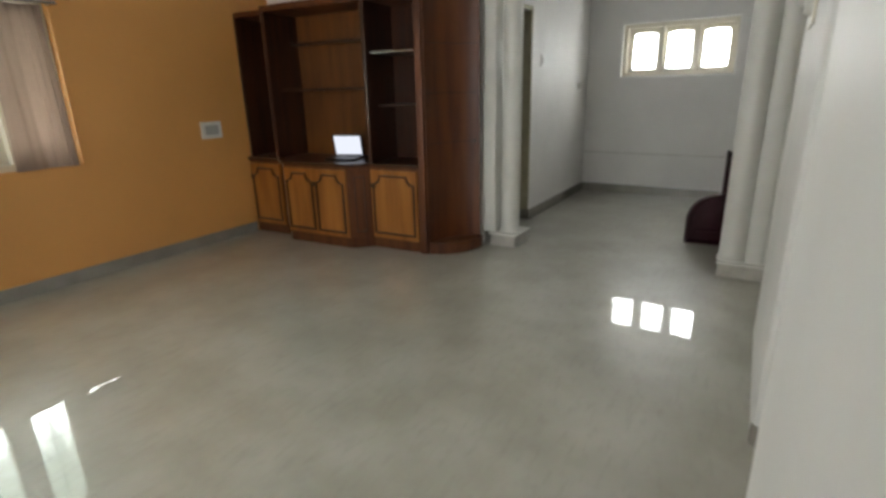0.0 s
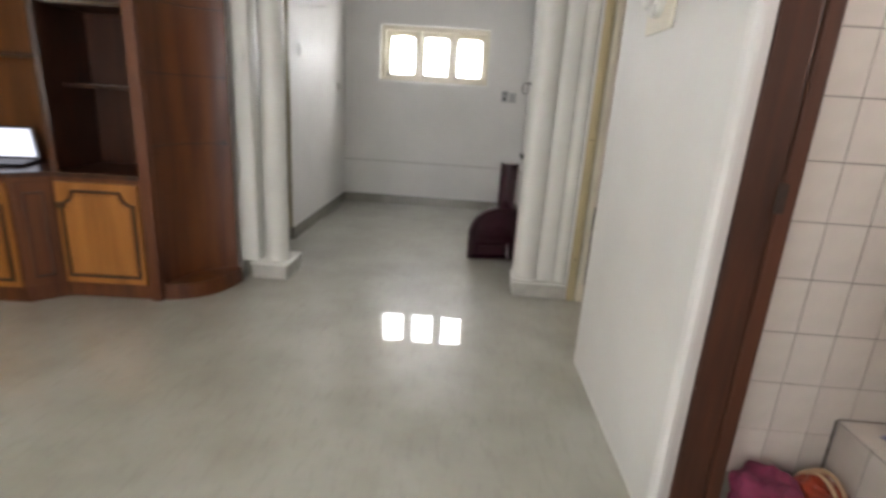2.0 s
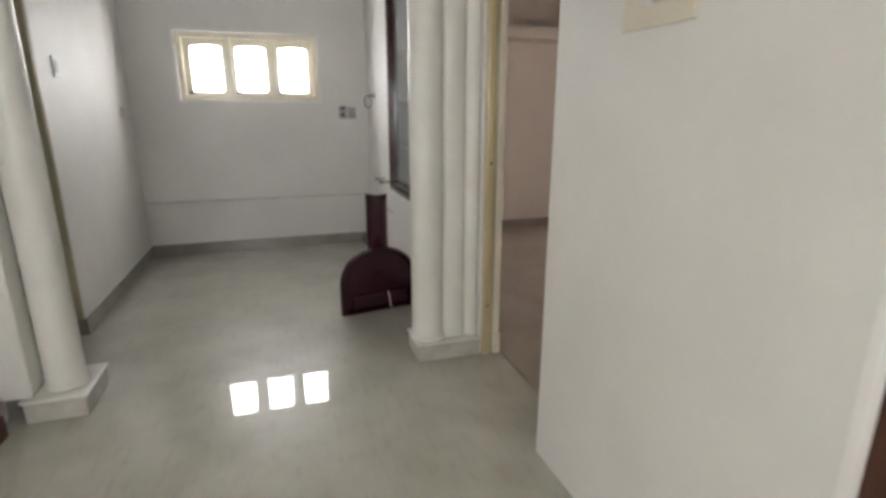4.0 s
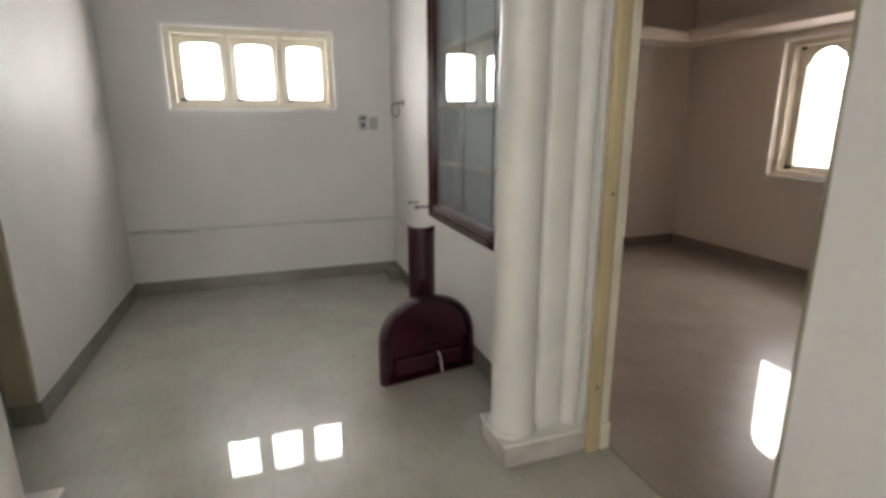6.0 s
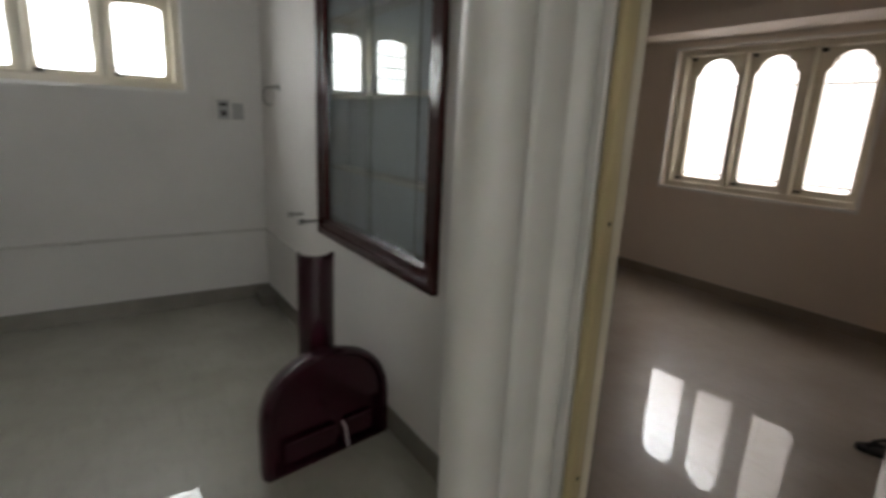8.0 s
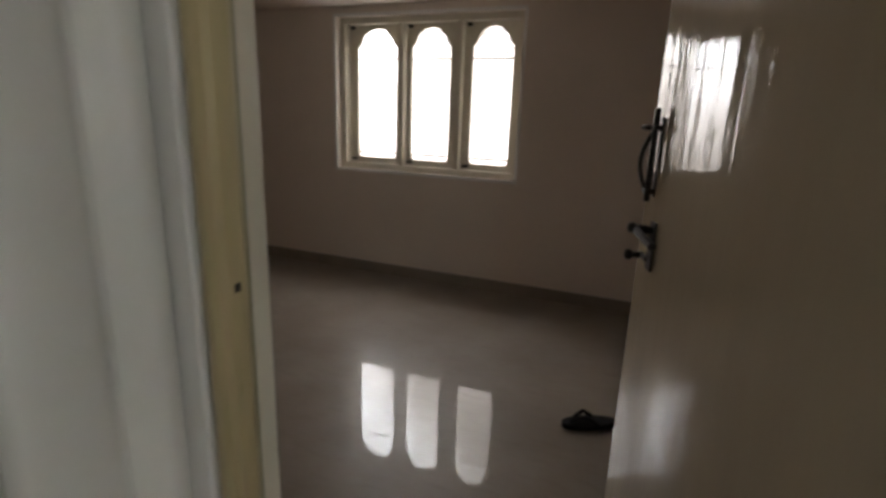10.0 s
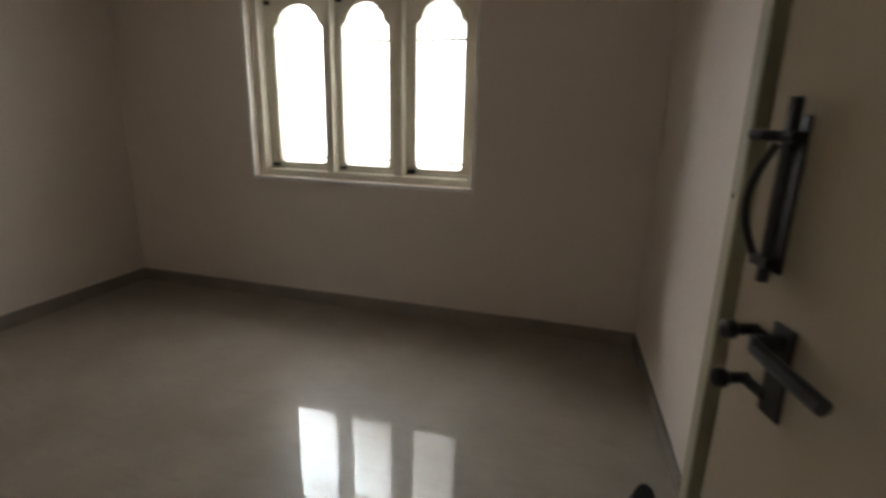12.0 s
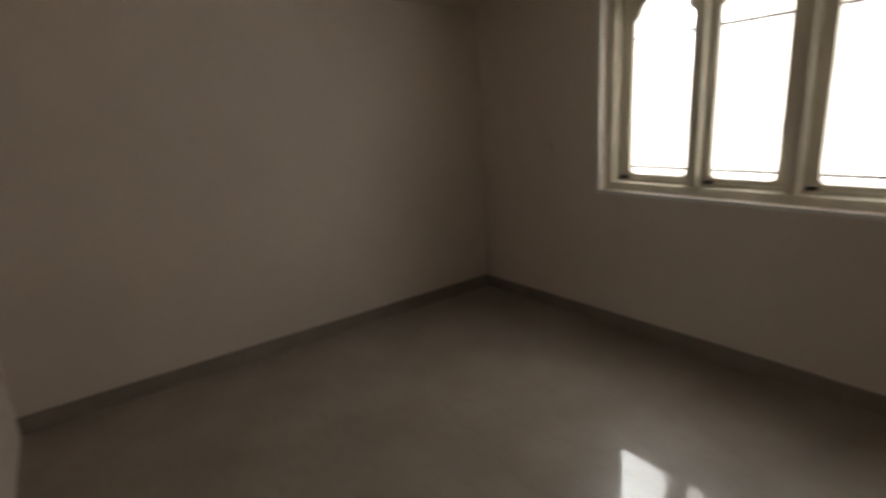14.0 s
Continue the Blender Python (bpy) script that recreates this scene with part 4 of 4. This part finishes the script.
es = thing("corner_shelf", (-2.1, -0.3, 0), "reddish brown tall end panel with quarter-round shelves", "shelf")
part("end_panel", block((-2.233, YF - 0.005, 0.001), (-2.168, YB, 2.105), 0.006), MIDWOOD, es)
def quarter(r, z0, z1, cx=-2.166, cy=-0.125):
    pts = [(cx, cy)] + [(cx + 0.325 * math.cos(a), cy - r * math.sin(a)) for a in (math.pi / 2 * k / 14 for k in range(15))]
    return prism(bmesh.new(), pts, z0, z1)
part("quarter_plinth", quarter(0.40, 0.001, 0.10), MIDWOOD, es)
niche = bmesh.new()
def curve(r):
    return [(-1.862 - (0.302 - r) * math.cos(a), -0.535 + (0.405 - r) * math.sin(a)) for a in (math.pi / 2 * k / 18 for k in range(19))]
prism(niche, curve(0.0) + curve(0.008)[::-1], 0.101, 2.105)
part("curved_back", niche, MIDWOOD, es, smooth=True)
for z in (0.93, 1.33, 1.71, 2.04):
    joint = bmesh.new()
    prism(joint, curve(0.0085) + curve(0.0115)[::-1], z - 0.004, z + 0.004)
    part("shelf_batten", joint, DARKWOOD, es, "dark batten where a shelf sat")
part("shelf_bracket", block((-1.915, -0.152, 0.92), (-1.90, -0.140, 0.95), 0.002), DARKMETAL, es)

lp = thing("laptop", (-3.2, -0.45, ZT), "black laptop with a bright white screen on the worktop", "laptop")
LM = pose(-3.10, -0.40, ZT, 0, 0, 14)
part("base", block((-0.145, -0.14, 0.001), (0.145, 0.08, 0.020), 0.004, LM), BLACK, lp)
part("keyboard", block((-0.13, -0.06, 0.0203), (0.13, 0.06, 0.022), 0, LM), BLACK, lp)
LS = LM @ pose(0, 0.08, 0.02, 102, 0, 0)
part("lid", block((-0.145, 0, -0.010), (0.145, 0.20, -0.002), 0.003, LS), BLACK, lp)
part("screen", block((-0.130, 0.014, -0.0018), (0.130, 0.187, -0.0002), 0, LS), glowing("laptop_screen", 0.75, (0.86, 0.90, 1.0)), lp, "lit pale screen")

# the unit stands a little askew to the alcove
TURNED = Matrix.Translation((-2.2, -0.55, 0)) @ Matrix.Rotation(radians(3.6), 4, "Z") @ Matrix.Translation((2.2, 0.55, 0))
for ob in (c1, c2, c3, wtop, us, es, lp):
    ob.matrix_basis = TURNED @ ob.matrix_basis

# ---- second doorway of the room, dark inside ----
RDIR = (Vector((*RR0, 0)) - Vector((*RR1, 0))).normalized()
DM = Matrix.Translation((*RR1, 0)) @ Matrix.Rotation(math.atan2(RDIR.y, RDIR.x), 4, "Z")
# olive in place of yellow: the frame faces away, its shade is in the colour
d2 = tagged(part("door_frame_store", block((1.262, -0.012, 0.001), (1.345, 0.11, 2.05), 0.008, DM), OLIVE), "enamelled frame of a dark doorway, toned down to olive for its shaded side", "door frame", kind="structure")
part("jamb", block((2.085, -0.012, 0.001), (2.165, 0.11, 2.05), 0.008, DM), OLIVE, d2)
part("head", block((1.262, -0.012, 2.05), (2.165, 0.11, 2.12), 0.008, DM), OLIVE, d2)
part("strike_plate", block((1.29, -0.0135, 1.10), (1.305, -0.0118, 1.115), 0, DM), DARKMETAL, d2, "small dark strike hole")
wall("wall_store_end", (3.3, -0.72), (3.3, -1.66), -0.1, WHITE, "plain wall closing the dark store")

# ---- rims added for the daylit edges of the window openings ----
def surround(name, m, w, low, high, depth, mat=LITEDGE, label="lighter white rim for the daylit edge of the window opening"):
    o = [(-0.020, low - 0.020), (w + 0.020, low - 0.020), (w + 0.020, high + 0.020), (-0.020, high + 0.020)]
    i = [(0.002, low + 0.002), (w - 0.002, low + 0.002), (w - 0.002, high - 0.002), (0.002, high - 0.002)]
    return structure(name, ring(bmesh.new(), o, i, depth - 0.010, depth + 0.004, m), mat, label, "trim")


surround("lit_edge_alcove", AM, 1.243, 1.459, 2.058, 0.110)
surround("lit_edge_room", RM, 1.494, 0.872, 2.02, 0.110)
surround("trim_window_hall", HM, HW, OW[2], OW[3], 0.12, ORANGE, "ochre painted edge of the window opening")

# ---- bathroom ----
BX1 = 2.15
wall("wall_bath_far", (0.50, -1.665), (3.52, -1.665), 0.12, GROUT, "bathroom wall of pale pink glazed tiles")
# the high opening is out of view, added with its glow to light the tiles
wall("wall_bath_side", (BX1, -1.67), (BX1, -3.3), 0.2, TILE, "pale tiled bathroom wall with an unseen high opening added for light", holes=[(0.5, 1.3, 1.6, 2.2)])
wall("wall_bath_near", (BX1, -3.3), (0.50, -3.3), 0.2, TILE, "pale tiled bathroom wall")
outside("added_glow_bath", frame_axes((2.75, -2.6, 2.0), (0, -1, 0), (-1, 0, 0)), (1.6, 1.4), glowing("added_daylight_bath", *ADDED_GLOW_BATH))
st = thing("bathroom_steps", (1.3, -2.3, 0), "two steps faced with pale pink glazed tiles", "steps")
part("lower_step", block((1.04, -3.29, 0.001), (1.238, -1.672, 0.258), 0.004), DARKGROUT, st)
part("upper_step", block((1.24, -3.29, 0.001), (BX1 - 0.002, -1.672, 0.396), 0.004), DARKGROUT, st)
for k in range(10):
    ya = -1.676 - 0.16 * k
    part("tread_tile", block((1.030, ya - 0.154, 0.2585), (1.236, ya, 0.265), 0.002), TILE, st)
    part("riser_tile", block((1.032, ya - 0.154, 0.004), (1.0395, ya, 0.252), 0.002), TILE, st)
    part("tread_tile", block((1.232, ya - 0.154, 0.3965), (1.45, ya, 0.403), 0.002), TILE, st)
    part("riser_tile", block((1.232, ya - 0.154, 0.267), (1.2395, ya, 0.390), 0.002), TILE, st)
for a, b in (((1.03, 0.2655), (1.231, 0.271)), ((1.2245, 0.271), (1.231, 0.403)), ((1.2245, 0.4035), (BX1 - 0.01, 0.409)), ((1.023, 0.004), (1.0295, 0.2655))):
    part("grimy_joint", block((a[0], -1.6775, a[1] - 0.002), (b[0], -1.6735, b[1] - 0.003)), GROUT, st, "grimy joint along the wall")
BLUE = material("blue_printed_foil", (0.20, 0.20, 0.42), 0.4, vary=0.3, scale=25, grain=60, second=(0.50, 0.48, 0.58))
for x, y, r in ((1.165, -1.775, 25), (1.135, -1.875, 20)):
    pk = thing("sachet", (x, y, 0.265), "small blue and silver sachet on the tiled step", "sachet", "sachets on the step")
    part("packet", block((-0.05, -0.032, 0.0005), (0.05, 0.032, 0.007), 0.003, pose(x, y, 0.265, 0, 0, r)), BLUE, pk)
    part("print", block((-0.03, -0.018, 0.0072), (0.025, 0.018, 0.0082), 0, pose(x, y, 0.265, 0, 0, r)), material("dark_blue_print", (0.06, 0.06, 0.22), 0.4), pk, "dark blue printed patch")
RED = material("red_orange_plastic_film", (0.50, 0.07, 0.03), 0.3, vary=0.25, scale=9, grain=40)
PINK = material("magenta_cloth", (0.36, 0.05, 0.13), 0.8, vary=0.25, scale=12, grain=80)
STRIPE = material("cream_printed_stripe", (0.70, 0.50, 0.30), 0.3, vary=0.1)


def crumpled(m, sx, sy, sz, seed, k=14):
    """A soft heap: a flattened lump with folds."""
    bm = bmesh.new()
    bmesh.ops.create_icosphere(bm, subdivisions=4, radius=1)
    for v in bm.verts:
        f = 1 + 0.28 * noise.noise(v.co * 2.3 + Vector((seed, 0, 0))) + 0.12 * noise.noise(v.co * 6 + Vector((0, seed, 0)))
        v.co = Vector((v.co.x * sx * f, v.co.y * sy * f, max(0.001, v.co.z * sz * f + sz * 0.55)))
    bmesh.ops.transform(bm, matrix=m, verts=bm.verts)
    return bm


bg = thing("plastic_bag", (0.945, -1.795, 0), "red and orange plastic packet with cream stripes on the bathroom floor", "bag")
part("bag_body", crumpled(pose(0.945, -1.795, 0, 0, 0, 20), 0.080, 0.085, 0.062, 3.0), RED, bg, smooth=True)
for dx in (-0.02, 0.02):
    part("stripe", rod(bmesh.new(), [pose(0.945, -1.795, 0, 0, 0, 20) @ Vector((dx + 0.01 * k / 8, -0.095 + 0.19 * k / 8, 0.005 + 0.112 * math.sin(math.pi * k / 8) ** 0.6)) for k in range(9)], 0.008), STRIPE, bg, "cream stripe")
cl = thing("floor_cloth", (0.74, -1.83, 0), "crumpled magenta cloth on the bathroom floor", "cloth")
part("folds", crumpled(pose(0.74, -1.83, 0, 0, 0, 40), 0.13, 0.10, 0.085, 8.0), PINK, cl, smooth=True)
yb = thing("yellow_wrapper", (0.425, -2.06, 0), "small crumpled yellow wrapper beside the door frame", "wrapper")
part("film", crumpled(pose(0.425, -2.06, 0, 0, 0, 10), 0.045, 0.035, 0.035, 5.0), material("yellow_film", (0.62, 0.45, 0.05), 0.35, vary=0.2, scale=10), yb, smooth=True)

rw_ = thing("red_wrapper", (0.36, -2.05, 0), "small crumpled dark red wrapper at the foot of the frame", "wrapper")
part("film", crumpled(pose(0.352, -2.045, 0, 0, 0, 30), 0.045, 0.03, 0.03, 2.0), PINK, rw_, smooth=True)

# ---- bathroom wall tiles, one by one ----
far = bpy.data.objects["wall_bath_far"]
tm = {}
for i in range(12):
    xa = 0.534 + 0.1345 * i
    for k in range(12):
        za = 0.0 + 0.1955 * k
        key = "low" if k == 0 else "full"
        if key not in tm:
            b = block((0.002, -0.007, 0.004 if k == 0 else 0.002), (0.1325, -0.0005, 0.1945), 0.0015)
            me = bpy.data.meshes.new("tile")
            b.to_mesh(me), b.free()
            me.materials.append(TILE)
            tm[key] = me
        t_ = new("tile", tm[key])
        t_.parent = far
        t_.matrix_basis = Matrix.Translation((xa, -1.6655, za))
